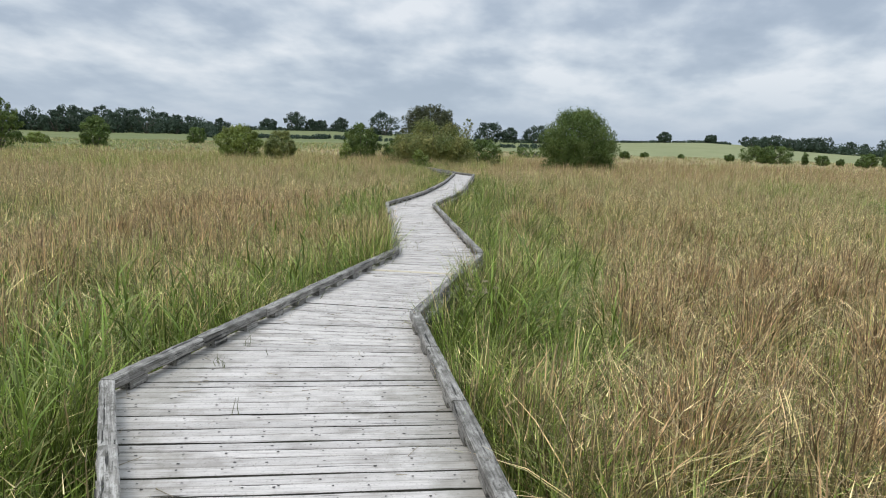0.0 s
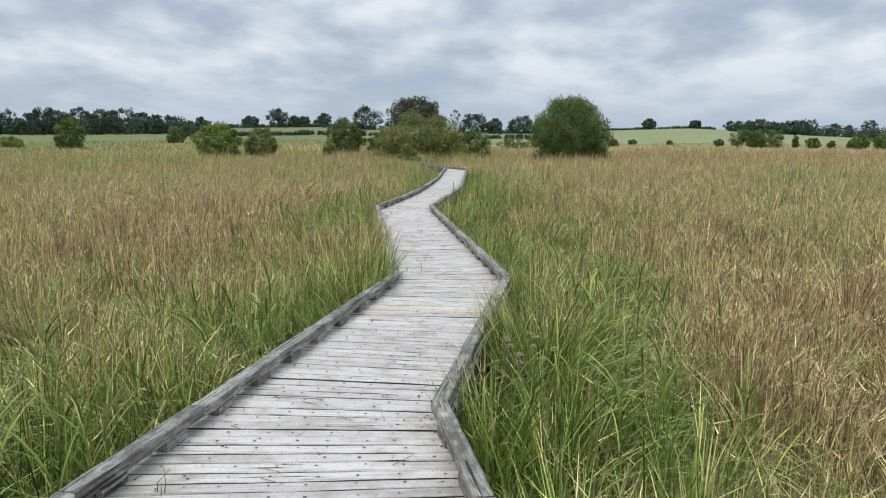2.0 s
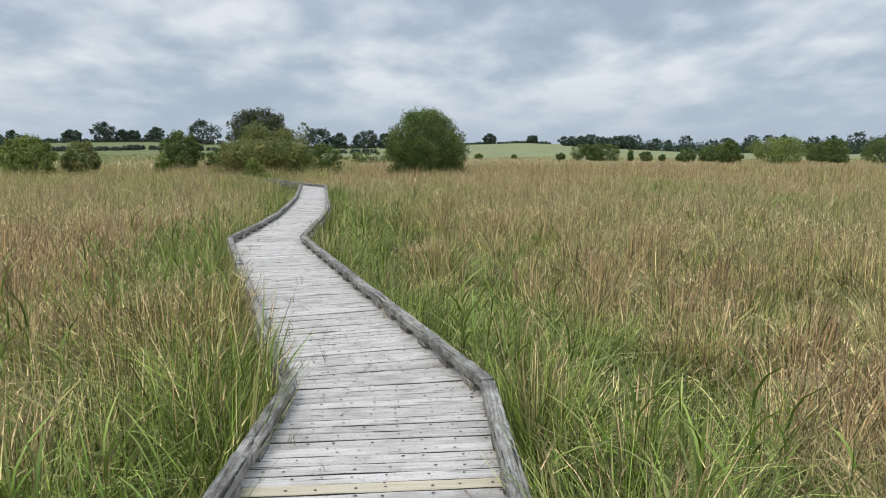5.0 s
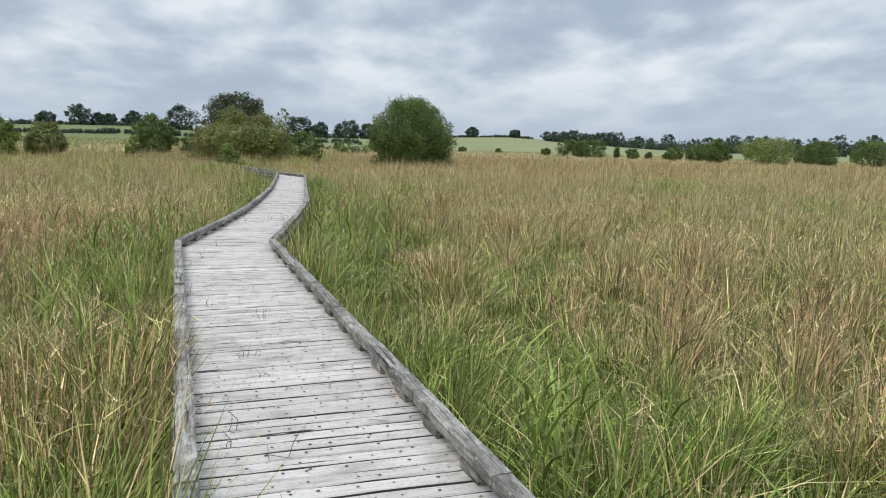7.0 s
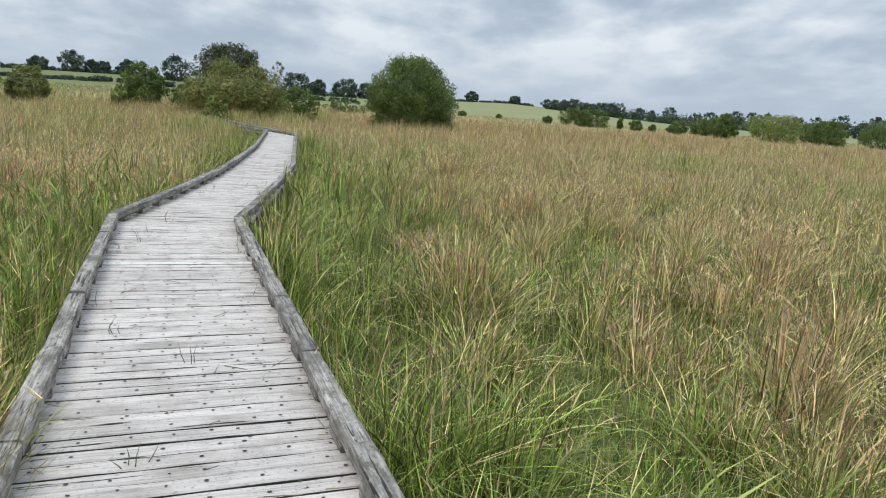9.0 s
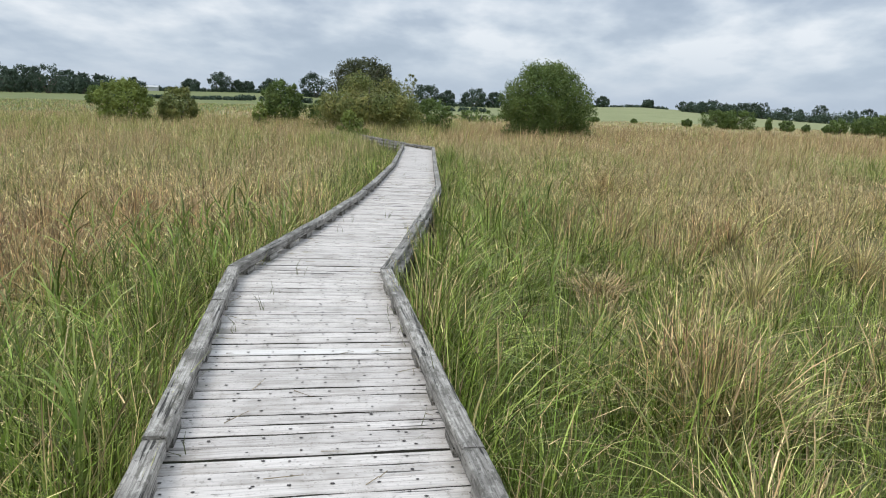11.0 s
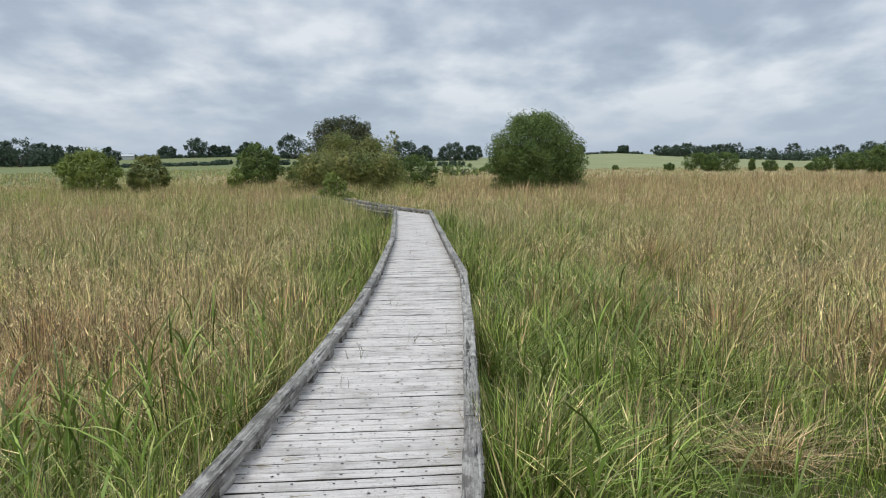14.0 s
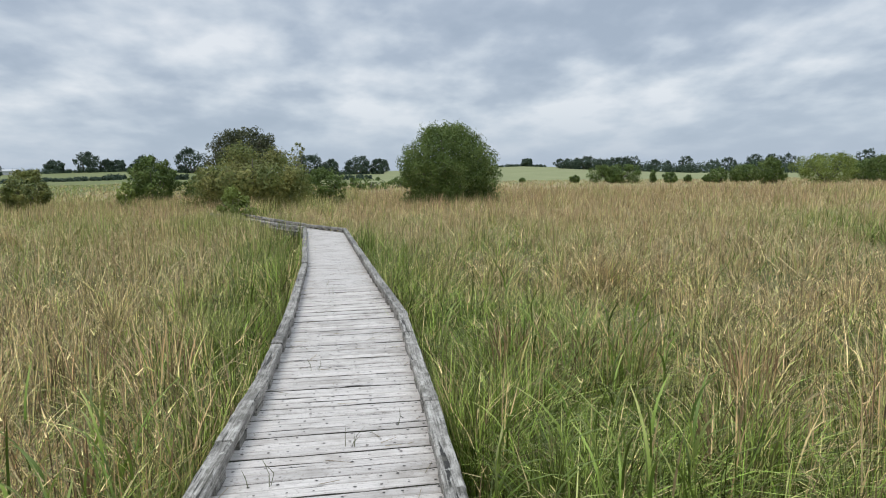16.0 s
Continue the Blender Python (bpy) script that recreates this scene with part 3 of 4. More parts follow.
def tree(name, x, y, width, top, mat, label, category, seed, leaves=4000, size=0.12, stem=0.0, lobes=46, depth=None, group="", rough=0.35, flat=0.0, mounds=()):
    """A bush or tree whose crown is width across and reaches the height top; stem: share of the height that is bare trunk."""
    rng = np.random.default_rng(seed)
    base = float(ground_z(np.array(x), np.array(y))) - 0.05
    h = top - base
    w2, d2 = width / 2, (depth or width) / 2
    z0 = h * stem
    ch = (h - z0)
    # lobes over a dome that is widest a third of the way up
    u = rng.uniform(0, 2 * np.pi, lobes)
    s = rng.uniform(0.02, 1.0, lobes)
    prof = np.where(s < 0.35, 0.80 + 0.20 * s / 0.35, np.sqrt(np.clip(1 - np.clip((s - 0.35) / 0.65, 0, 1) ** (2.2 + flat), 0, 1)))
    lr = rng.uniform(0.12, 0.25, lobes) * min(w2, ch)
    uneven = 1 + rough * (value_noise(T_STRIP, np.cos(u) * 1.3 + 9 + seed, np.sin(u) * 1.3 + s * 1.6 + 9) - 0.6)
    rr = np.clip(prof * uneven * rng.uniform(0.78, 1.04, lobes), 0, 1.1)
    cx = np.cos(u) * np.maximum(rr * w2 - lr * 0.8, 0.05 * w2)
    cyy = np.sin(u) * np.maximum(rr * d2 - lr * 0.8, 0.05 * d2)
    cz = z0 + np.clip(s * ch, lr * 0.7, ch - lr * 0.9)
    cen = np.stack([cx, cyy, cz], 1)
    if mounds:
        # several rounded heads grown together: offset across and in depth, width and height as shares of the whole
        sets = []
        for mx, my, mw, mh in mounds:
            c = cen * np.array([mw, mw, mh]) + np.array([mx * w2, my * d2, 0])
            sets.append(c[rng.random(lobes) < 1.6 * mw])
        cen = np.concatenate(sets)
        lr = rng.uniform(0.10, 0.20, len(cen)) * min(w2, ch)
    # a broad core so that the crown is not hollow
    core = np.array([[0, 0, z0 + ch * 0.45]])
    if leaves < 10000:
        leaves, size = int(leaves * 1.6), size * 0.78
    v1, q1 = leaf_cloud(rng, cen, lr, int(leaves * 0.85), size, 0.9)
    v2, q2 = leaf_cloud(rng, core, np.array([min(w2, d2) * 0.8]), int(leaves * 0.2), size * 1.5, ch * (0.3 if mounds else 0.46) / (min(w2, d2) * 0.8))
    # loose sprays that break the outline
    k = rng.integers(0, len(cen), max(8, lobes))
    sc = cen[k] + (cen[k] - np.array([0, 0, ch * 0.3])) / np.maximum(np.linalg.norm(cen[k] - np.array([0, 0, ch * 0.3]), axis=1), 0.1)[:, None] * lr[k][:, None] * rng.uniform(0.45, 0.95, len(k))[:, None]
    v3, q3 = leaf_cloud(rng, sc, np.full(len(k), lr.mean() * 0.38), int(leaves * 0.12), size * 0.9, 1.5)
    v = np.concatenate([v1, v2, v3])
    v[:, 2] = np.maximum(v[:, 2], 0.02)
    q = np.concatenate([q1, q2 + len(v1), q3 + len(v1) + len(v2)])
    root = new(name)
    root.location = (x, y, base)
    tagged(root, label, category, group)
    tv, tf = [], []
    py = random.Random(seed)
    tr = max(0.05, width * 0.025)
    fork = Vector((0, 0, max(z0 + ch * 0.18, 0.25)))
    if stem > 0.05:
        limb(tv, tf, Vector((0, 0, 0)), fork, tr * 1.4, tr, 8)
    for k in range(7):
        t = 2 * math.pi * (k + py.random() * 0.6) / 7
        st = fork if stem > 0.05 else Vector((math.cos(t) * tr, math.sin(t) * tr, 0))
        mid = Vector((math.cos(t) * w2 * 0.4, math.sin(t) * d2 * 0.4, z0 + ch * py.uniform(0.35, 0.55)))
        end = Vector((math.cos(t) * w2 * 0.68, math.sin(t) * d2 * 0.68, z0 + ch * py.uniform(0.55, 0.8)))
        limb(tv, tf, st, mid, tr * 0.6, tr * 0.35)
        limb(tv, tf, mid, end, tr * 0.35, tr * 0.1)
    part("trunk", mesh_from("trunk", tv, tf, [M_BARK], True), root)
    part("crown", numpy_mesh("crown", v, q, np.zeros((0, 3), int), [mat]), root)
    return root


def polar(az, d, x=2.66, y=2.73):
    return x + d * math.sin(radians(az)), y + d * math.cos(radians(az))


def build_trees():
    def near(az, d, w, top, mat, label, cat, seed, **k):
        name = cat.replace(" ", "_")
        return tree(name, *polar(az, d), w, top, mat, label, cat, seed, **k)
    G = "marsh bushes"
    near(-1.5, 73.5, 8.5, 5.2, M_WILLOW, "large dense dome-shaped dark green willow bush in the reeds", "willow bush", 11, leaves=46000, size=0.075, lobes=190, flat=-0.35)
    near(-12.6, 72, 8.9, 4.0, M_OLIVE, "broad olive-green willow thicket with yellowish tops", "willow bush", 12, leaves=34000, size=0.08, lobes=110, rough=0.6, flat=-0.4,
         mounds=((-0.62, 0.1, 0.42, 0.66), (-0.12, -0.1, 0.6, 1.0), (0.34, 0.2, 0.55, 0.92), (0.66, -0.2, 0.36, 0.62), (-0.36, -0.2, 0.36, 0.5), (0.2, -0.2, 0.4, 0.46)))
    near(-12.7, 90, 7.3, 6.35, M_DUSKY, "tall loose-crowned tree standing behind the olive thicket", "tree", 13, leaves=9000, size=0.13, lobes=60, stem=0.3, rough=0.7,
         flat=1.2, mounds=((-0.42, 0, 0.58, 0.96), (0.0, 0, 0.6, 1.0), (0.45, 0, 0.5, 0.9)))
    near(-8.6, 77, 4.2, 2.3, M_WILLOW, "low dark green bush beside the willow thicket", "bush", 14, leaves=2500, group=G)
    near(-9.9, 80, 1.6, 4.4, M_OLIVE, "thin sparse sapling with an airy top", "sapling", 15, leaves=260, size=0.1, lobes=16, stem=0.5)
    near(-18.05, 95, 5.3, 3.95, M_WILLOW, "rounded dark green bush at the marsh edge", "bush", 16, leaves=5000, size=0.14, lobes=60, group=G)
    near(-19.2, 80, 1.6, 1.55, M_LIME, "small light green shrub in front of a dark bush", "shrub", 17, leaves=900, lobes=20, group=G)
    near(-15.6, 96, 3.0, 2.0, M_WILLOW, "low dark green bush between larger bushes", "bush", 18, leaves=1800, group=G)
    near(-27.0, 82, 5.0, 3.1, M_LIME, "bright green rounded bush standing in the grass", "bush", 19, leaves=6000, size=0.12, lobes=60, group=G)
    near(-24.1, 84, 4.0, 2.65, M_OLIVE, "olive-green rounded bush beside a brighter bush", "bush", 20, leaves=4000, size=0.12, lobes=50, group=G)
    near(-36.7, 140, 5.7, 5.0, M_WILLOW, "lone rounded green bush far out on the marsh", "bush", 21, leaves=3000, size=0.2, group=G)
    near(-42.5, 110, 5.5, 6.0, M_WILLOW, "tall bushy willow at the far edge of the marsh", "willow bush", 22, leaves=4000, size=0.18, group=G)
    near(-40.2, 150, 4.5, 2.0, M_LIME, "low spreading shrub in the grass", "shrub", 23, leaves=1000, size=0.2, group=G)
    near(-30.0, 170, 4.8, 4.0, M_WILLOW, "rounded dark bush before the far wood", "bush", 24, leaves=1500, size=0.22, group=G)
    near(11.7, 150, 10.4, 2.75, M_WILLOW, "long low dark green thicket at the field edge", "thicket", 25, leaves=6000, size=0.15, lobes=70, depth=4.0, flat=2.0, group=G)
    for k, (az, d, w, top) in enumerate(((14.2, 150, 1.3, 1.9), (15.3, 150, 2.8, 1.15), (18.0, 142, 3.7, 1.85), (16.4, 150, 1.4, 0.7), (1.95, 160, 2.4, 1.0), (3.4, 180, 2.4, 0.8), (9.3, 160, 2.2, 1.0), (6.0, 175, 1.6, 0.6),
                                           (-5.0, 140, 8.5, 1.5), (-2.6, 150, 5.5, 1.3))):
        near(az, d, w, top, M_WILLOW, "small dark green shrub dotted along the field edge", "shrub", 40 + k, leaves=900, size=0.18, lobes=24, flat=1.0, group="field-edge shrubs")
    for k, (az, d, w, top) in enumerate(((24.3, 130, 5.0, 2.2), (26.0, 112, 4.2, 3.0), (29.5, 114, 8.6, 3.4), (33.0, 120, 6.0, 3.0), (22.0, 136, 2.8, 0.6), (36.5, 118, 8.0, 3.2), (31.8, 135, 7.0, 2.6))):
        tree("willow_bush", *polar(az, d, -1.8, 21.35), w, top, M_LIME if k == 2 else M_WILLOW, "rounded green willow bush along the marsh edge", "willow bush", 60 + k, leaves=5200, size=0.125, lobes=60, group="marsh-edge willows")
    tree("shrub", -8.9, 50.9, 1.6, 1.25, M_LIME, "small light green shrub beside the boardwalk", "shrub", 80, leaves=2200, size=0.07, lobes=24)
    # hedgerow trees on the skyline: bearing, distance, width, crown top above their foot
    far = ((-24.9, 500, 9, 7.5), (-22.9, 500, 12, 12), (-21.7, 500, 7, 7.5), (-21.0, 505, 6, 7), (-19.6, 505, 9, 9), (-16.3, 450, 15, 14), (-8.3, 430, 14, 11), (-6.7, 430, 8, 8.5), (-4.7, 430, 13, 10),
           (-3.1, 430, 9, 8.5), (4.75, 560, 8, 7.5), (7.95, 560, 7, 6), (10.9, 520, 15, 6.8), (12.2, 500, 14, 8.2), (13.4, 490, 10, 7), (14.5, 480, 12, 8.5))
    for k, (az, d, w, hh) in enumerate(far):
        x, y = polar(az, d)
        top = float(ground_z(np.array(x), np.array(y))) + hh
        tree("hedgerow_tree", x, y, w * 1.35, top, M_FAR, "dark round-headed hedgerow tree on the skyline", "tree", 100 + k, leaves=1500, size=0.6, lobes=34, stem=0.0, flat=0.5, rough=0.2, group="skyline hedgerow trees")
    py = random.Random(77)
    for k in range(26):
        az = -46.5 + 18.3 * (k + py.uniform(-0.3, 0.3)) / 25
        x, y = polar(az, py.uniform(285, 325))
        hh = py.uniform(5.5, 9.8) * (0.72 if az > -32 else 1.0)
        tree("woodland_tree", x, y, hh * py.uniform(0.95, 1.35), float(ground_z(np.array(x), np.array(y))) + hh, M_FAR, "dark broad-crowned tree at the front of the far wood", "tree", 300 + k, leaves=650, size=0.5, lobes=30, flat=0.6, rough=0.15, group="trees of the far wood")
    for k in range(24):
        u = (k + py.uniform(-0.35, 0.35)) / 23
        x, y = polar(15.5 + 29 * u, 470 - 150 * min(1, u * 1.6) + py.uniform(-10, 10))
        hh = py.uniform(6.0, 9.5)
        tree("hedgerow_tree", x, y, hh * py.uniform(0.9, 1.4), float(ground_z(np.array(x), np.array(y))) + hh, M_FAR, "dark rounded tree in the hedge of the far field", "tree", 340 + k, leaves=600, size=0.5, lobes=30, flat=0.6, rough=0.15, group="trees of the far hedge")


def strip_of_foliage(name, pts, label, seed, leaves, size):
    """A far wood or hedge: many clumps along a line of (bearing, distance, height, depth)."""
    rng = np.random.default_rng(seed)
    az = np.array([p[0] for p in pts])
    t = np.sort(rng.uniform(0, 1, leaves // 40)) * (len(pts) - 1)
    a, d = np.interp(t, np.arange(len(pts)), az), np.interp(t, np.arange(len(pts)), [p[1] for p in pts])
    hh = np.interp(t, np.arange(len(pts)), [p[2] for p in pts]) * (0.45 + 0.6 * value_noise(T_STRIP, t * 9 + seed, t * 0) ) * rng.uniform(0.85, 1.05, len(t))
    d = d + rng.uniform(-8, 8, len(t))
    x, y = 2.66 + d * np.sin(np.radians(a)), 2.73 + d * np.cos(np.radians(a))
    z = ground_z(x, y)
    r = np.clip(hh * rng.uniform(0.36, 0.55, len(t)), 0.5, None)
    reps = 3
    cen = np.concatenate([np.stack([x, y, z + np.maximum(hh * f - r * 0.2, 0)], 1) for f in (0.2, 0.45, 0.68)])
    v, q = leaf_cloud(rng, cen, np.tile(r, reps), leaves, size, 0.9)
    ob = new(name, numpy_mesh(name, v, q, np.zeros((0, 3), int), [M_FAR]))
    tagged(ob, label, "woodland", kind="stuff")


def build_far():
    strip_of_foliage("far_wood", [(-47, 330, 7, 0), (-40, 320, 6.5, 0), (-38.5, 310, 7.5, 0), (-36, 310, 9, 0), (-33, 310, 8.5, 0), (-31, 300, 7.5, 0), (-28.6, 300, 5.5, 0)], "dark mixed woodland along the far edge of the marsh", 201, 16000, 0.55)
    strip_of_foliage("far_hedge", [(-29, 480, 5, 0), (-27, 480, 4.5, 0), (-24, 500, 2.5, 0), (-20, 500, 3, 0), (-16, 460, 3, 0), (-9, 430, 2.6, 0), (-3, 430, 3, 0)], "dark clipped hedgerow on the rising ground", 202, 14000, 0.5)
    strip_of_foliage("field_hedge", [(-30, 240, 1.7, 0), (-22, 250, 1.6, 0), (-14, 260, 1.7, 0), (-4, 270, 1.8, 0)], "low hedge between green fields", 205, 12000, 0.4)
    strip_of_foliage("skyline_hedge", [(0, 560, 2.2, 0), (5, 570, 2.2, 0), (9.4, 560, 2, 0)], "thin dark hedge along the skyline", 203, 9000, 0.45)
    strip_of_foliage("hedge_line", [(10.2, 520, 4, 0), (14, 490, 6, 0), (17, 450, 7, 0), (20, 420, 7.5, 0), (24, 380, 7, 0), (30, 340, 8, 0), (36, 320, 9, 0), (46, 320, 9, 0)], "dark tree-grown hedge running down the far field", 204, 16000, 0.55)


def farm_building():
    x, y = polar(-27.6, 470)
    z = float(ground_z(np.array(x), np.array(y)))
    root = new("farm_building")
    root.location, root.rotation_euler, root.scale = (x, y, z), (0, 0, radians(20)), (0.8, 0.8, 0.62)
    tagged(root, "long low white farm shed with a pale roof", "farm building")
    wm, t, b = base_material("white_render", 0.9, 0.2)
    n = noise_node(t, t.nodes.new("ShaderNodeTexCoord"), 1.5)
    link(t, ramp_node(t, n, "Fac", ((0.3, (0.38, 0.39, 0.39)), (0.7, (0.46, 0.47, 0.47)))), "Color", b, "Base Color")
    part("wall", mesh_from("wall", [(-6, -3, 0), (6, -3, 0), (6, 3, 0), (-6, 3, 0), (-6, -3, 3.2), (6, -3, 3.2), (6, 3, 3.2), (-6, 3, 3.2), (-6, 0, 4.6), (6, 0, 4.6)],
                           [(0, 1, 5, 4), (2, 3, 7, 6), (1, 2, 6, 9, 5), (3, 0, 4, 8, 7), (3, 2, 1, 0)], [wm]), root)
    part("roof", mesh_from("roof", [(-6.3, -3.4, 3.05), (6.3, -3.4, 3.05), (6.3, 0, 4.75), (-6.3, 0, 4.75), (6.3, 3.4, 3.05), (-6.3, 3.4, 3.05), (-6.3, -3.4, 3.2), (6.3, -3.4, 3.2), (6.3, 0, 4.9), (-6.3, 0, 4.9), (6.3, 3.4, 3.2), (-6.3, 3.4, 3.2)],
                           [(0, 3, 2, 1), (3, 5, 4, 2), (6, 7, 8, 9), (9, 8, 10, 11), (0, 1, 7, 6), (4, 5, 11, 10), (1, 2, 8, 7), (2, 4, 10, 8), (3, 0, 6, 9), (5, 3, 9, 11)], [wm]), root)


# ---- marsh grass ----
SPINE = np.array([(2.9, 1.0), (1.3, 7.0), (0.45, 10.0), (0.4, 13.3), (-2.1, 21.6)])


def spine_distance(x, y):
    """Distance from the stretch that is walked."""
    best = np.full(x.shape, 1e9)
    for (ax, ay), (bx, by) in zip(SPINE, SPINE[1:]):
        ex, ey = bx - ax, by - ay
        u = np.clip(((x - ax) * ex + (y - ay) * ey) / (ex * ex + ey * ey), 0, 1)
        best = np.minimum(best, np.hypot(x - ax - u * ex, y - ay - u * ey))
    return best


# drier and greener patches of the marsh: x, y, radius, amount
PATCHES = ((4.8, 7, 2.6, 0.3), (6.5, 11, 3, 0.2), (1.7, 15.2, 1.4, -0.38), (1.7, 18.1, 1.7, -0.45), (1.7, 20.9, 1.6, -0.42), (0.4, 22.8, 1.6, -0.4), (3.6, 23.5, 1.6, -0.15), (5.2, 21.0, 1.6, 0.1), (-0.4, 26, 1.4, -0.35), (-0.8, 30, 1.5, -0.35), (-5.2, 24.2, 2.2, 0.15), (-0.6, 22.6, 1.0, -0.2),
           (-2.0, 8.6, 1.4, -0.3), (-1.9, 10.4, 1.5, -0.3), (-3.2, 12.4, 2.4, -0.15), (-1.5, 15.2, 1.0, 0.5), (-3.1, 20.4, 1.0, -0.4), (-2.4, 17.4, 0.9, -0.2), (-2.7, 18.8, 1.1, -0.25), (-3.6, 22.3, 1.1, -0.15), (3.9, 18.6, 1.1, 0.5), (7, 16, 3, 0.15), (4.5, 27, 1.2, 0.3), (1.4, 28.4, 0.9, 0.4), (2.0, 9.5, 1.1, -0.1), (3.3, 10.5, 1.3, 0.15))
RANK = ((-0.42, 12.9, 0.4, 0.55), (-0.52, 13.8, 0.45, 0.55), (-0.7, 12.3, 0.5, 0.4), (-0.7, 13.3, 0.6, 0.65), (-1.2, 14.6, 0.7, 0.55), (-1.6, 16.0, 0.7, 0.45), (1.5, 9.3, 0.45, 0.35), (1.4, 9.9, 0.45, 0.42), (1.4, 10.7, 0.45, 0.42), (1.4, 11.5, 0.45, 0.35), (1.4, 12.3, 0.4, 0.28), (-1.15, 22.1, 0.45, 0.34), (-1.2, 23.1, 0.45, 0.3),
        (-5.4, 41.4, 1.1, 0.3), (-6.3, 43.5, 1.4, 0.5), (-8.0, 46.6, 1.5, 0.5), (-9.8, 50, 1.8, 0.5), (-4.2, 36.5, 0.7, 0.4))
# damp hollows with short growth: x, y, radius, amount
HOLLOWS = ((-0.5, 22.8, 0.8, 0.32), (-0.3, 24.6, 0.7, 0.3), (0.4, 23.9, 0.9, 0.42), (1.3, 23.0, 1.2, 0.42), (2.7, 20.6, 1.1, 0.25), (1.6, 18.2, 0.8, 0.3), (0.2, 26.6, 0.7, 0.3), (3.3, 25.2, 0.9, 0.35), (2.3, 14.8, 0.8, 0.3), (4.6, 18.0, 1.0, 0.3), (-4.2, 23.4, 0.8, 0.3), (5.6, 28.0, 1.3, 0.35), (1.8, 31.0, 1.2, 0.3), (5.0, 34.0, 1.5, 0.35))
T1, T2, T3, T4 = lattice(21), lattice(22), lattice(23), lattice(24)


def edge_distance(x, y):
    """How far a point lies outside the boardwalk; negative on it."""
    return np.maximum(x_left(y) - x, x - x_right(y)) * 0.95


def dryness(x, y):
    """0 lush green to 1 dry and russet: green beside the boards, drier away from them, in patches."""
    e = np.maximum(edge_distance(x, y), 0)
    n = 0.36 * value_noise(T1, x * 0.15 + 40, y * 0.10 + 40) + 0.38 * value_noise(T2, x * 0.42 + 40, y * 0.30 + 40) + 0.26 * value_noise(T3, x * 1.2 + 40, y * 0.9 + 40)
    rise = np.clip((e - 0.3) / 2.3, 0, 1)
    left = np.where(x < x_left(y), 0.06, 0.0)
    far = 0.10 * np.clip((y - 24) / 20, 0, 1)
    # paler green reed beds far out to the west
    west = -0.42 * np.clip((-x - 14) / 22, 0, 1) * np.clip((np.hypot(x, y - 8) - 30) / 25, 0, 1)
    extra = 0.0
    for px, py, pr, amp in PATCHES:
        extra = extra + amp * np.exp(-((x - px) ** 2 + (y - py) ** 2) / (pr * pr))
    return np.clip(0.56 * rise - 0.1 * (1 - rise) + left * rise + far * rise + west + extra + (n - 0.5) * (1.1 + 0.5 * rise), 0, 1)


def blades(x, y, h, w, dry, lean, az, segs, head, lift=0.0):
    """Bent tapering ribbons; head widens the top third into a seed head."""
    n = len(x)
    z = ground_z(x, y) - 0.03 + lift
    px, py = -np.sin(az), np.cos(az)
    turn = np.random.default_rng(n).uniform(0, np.pi, n)
    turn = az + (turn - np.pi / 2) * 0.75
    wx, wy = np.cos(turn), np.sin(turn)
    fr = np.linspace(0, 1, segs + 1)
    rows, vals = [], []
    for k, f in enumerate(fr):
        out = lean * h * f ** 1.8
        up = h * (f - 0.28 * np.minimum(lean, 1.2) ** 2 * f ** 3)
        cx, cyy, cz = x + px * out, y + py * out, z + up
        if k < segs:
            prof = np.where(head, 0.55 if f < 0.6 else 1.5, (1 - 0.55 * f ** 1.5))
            hw = w * prof / 2
            rows += [np.stack([cx - wx * hw, cyy - wy * hw, cz], 1), np.stack([cx + wx * hw, cyy + wy * hw, cz], 1)]
            dv = np.clip(dry + np.where(head, 0.28 * (f > 0.6), 0.26 * f - 0.09), 0, 1)
            vals += [dv, dv]
        else:
            rows.append(np.stack([cx, cyy, cz], 1))
            vals.append(np.clip(dry + np.where(head, 0.3, 0.2), 0, 1))
    m = len(rows)
    v = np.stack(rows, 1).reshape(-1, 3)
    d = np.stack(vals, 1).ravel()
    base = (np.arange(n) * m)[:, None]
    quads = np.concatenate([base + np.array([2 * k, 2 * k + 1, 2 * k + 3, 2 * k + 2]) for k in range(segs - 1)]) if segs > 1 else np.zeros((0, 4), int)
    tris = base + np.array([m - 3, m - 2, m - 1])
    return v, quads, tris, d


def joined(sets):
    V, Q, T, D, o = [], [], [], [], 0
    for v, q, t, d in sets:
        V.append(v), Q.append(q + o), T.append(t + o), D.append(d)
        o += len(v)
    return np.concatenate(V), np.concatenate(Q), np.concatenate(T), np.concatenate(D)


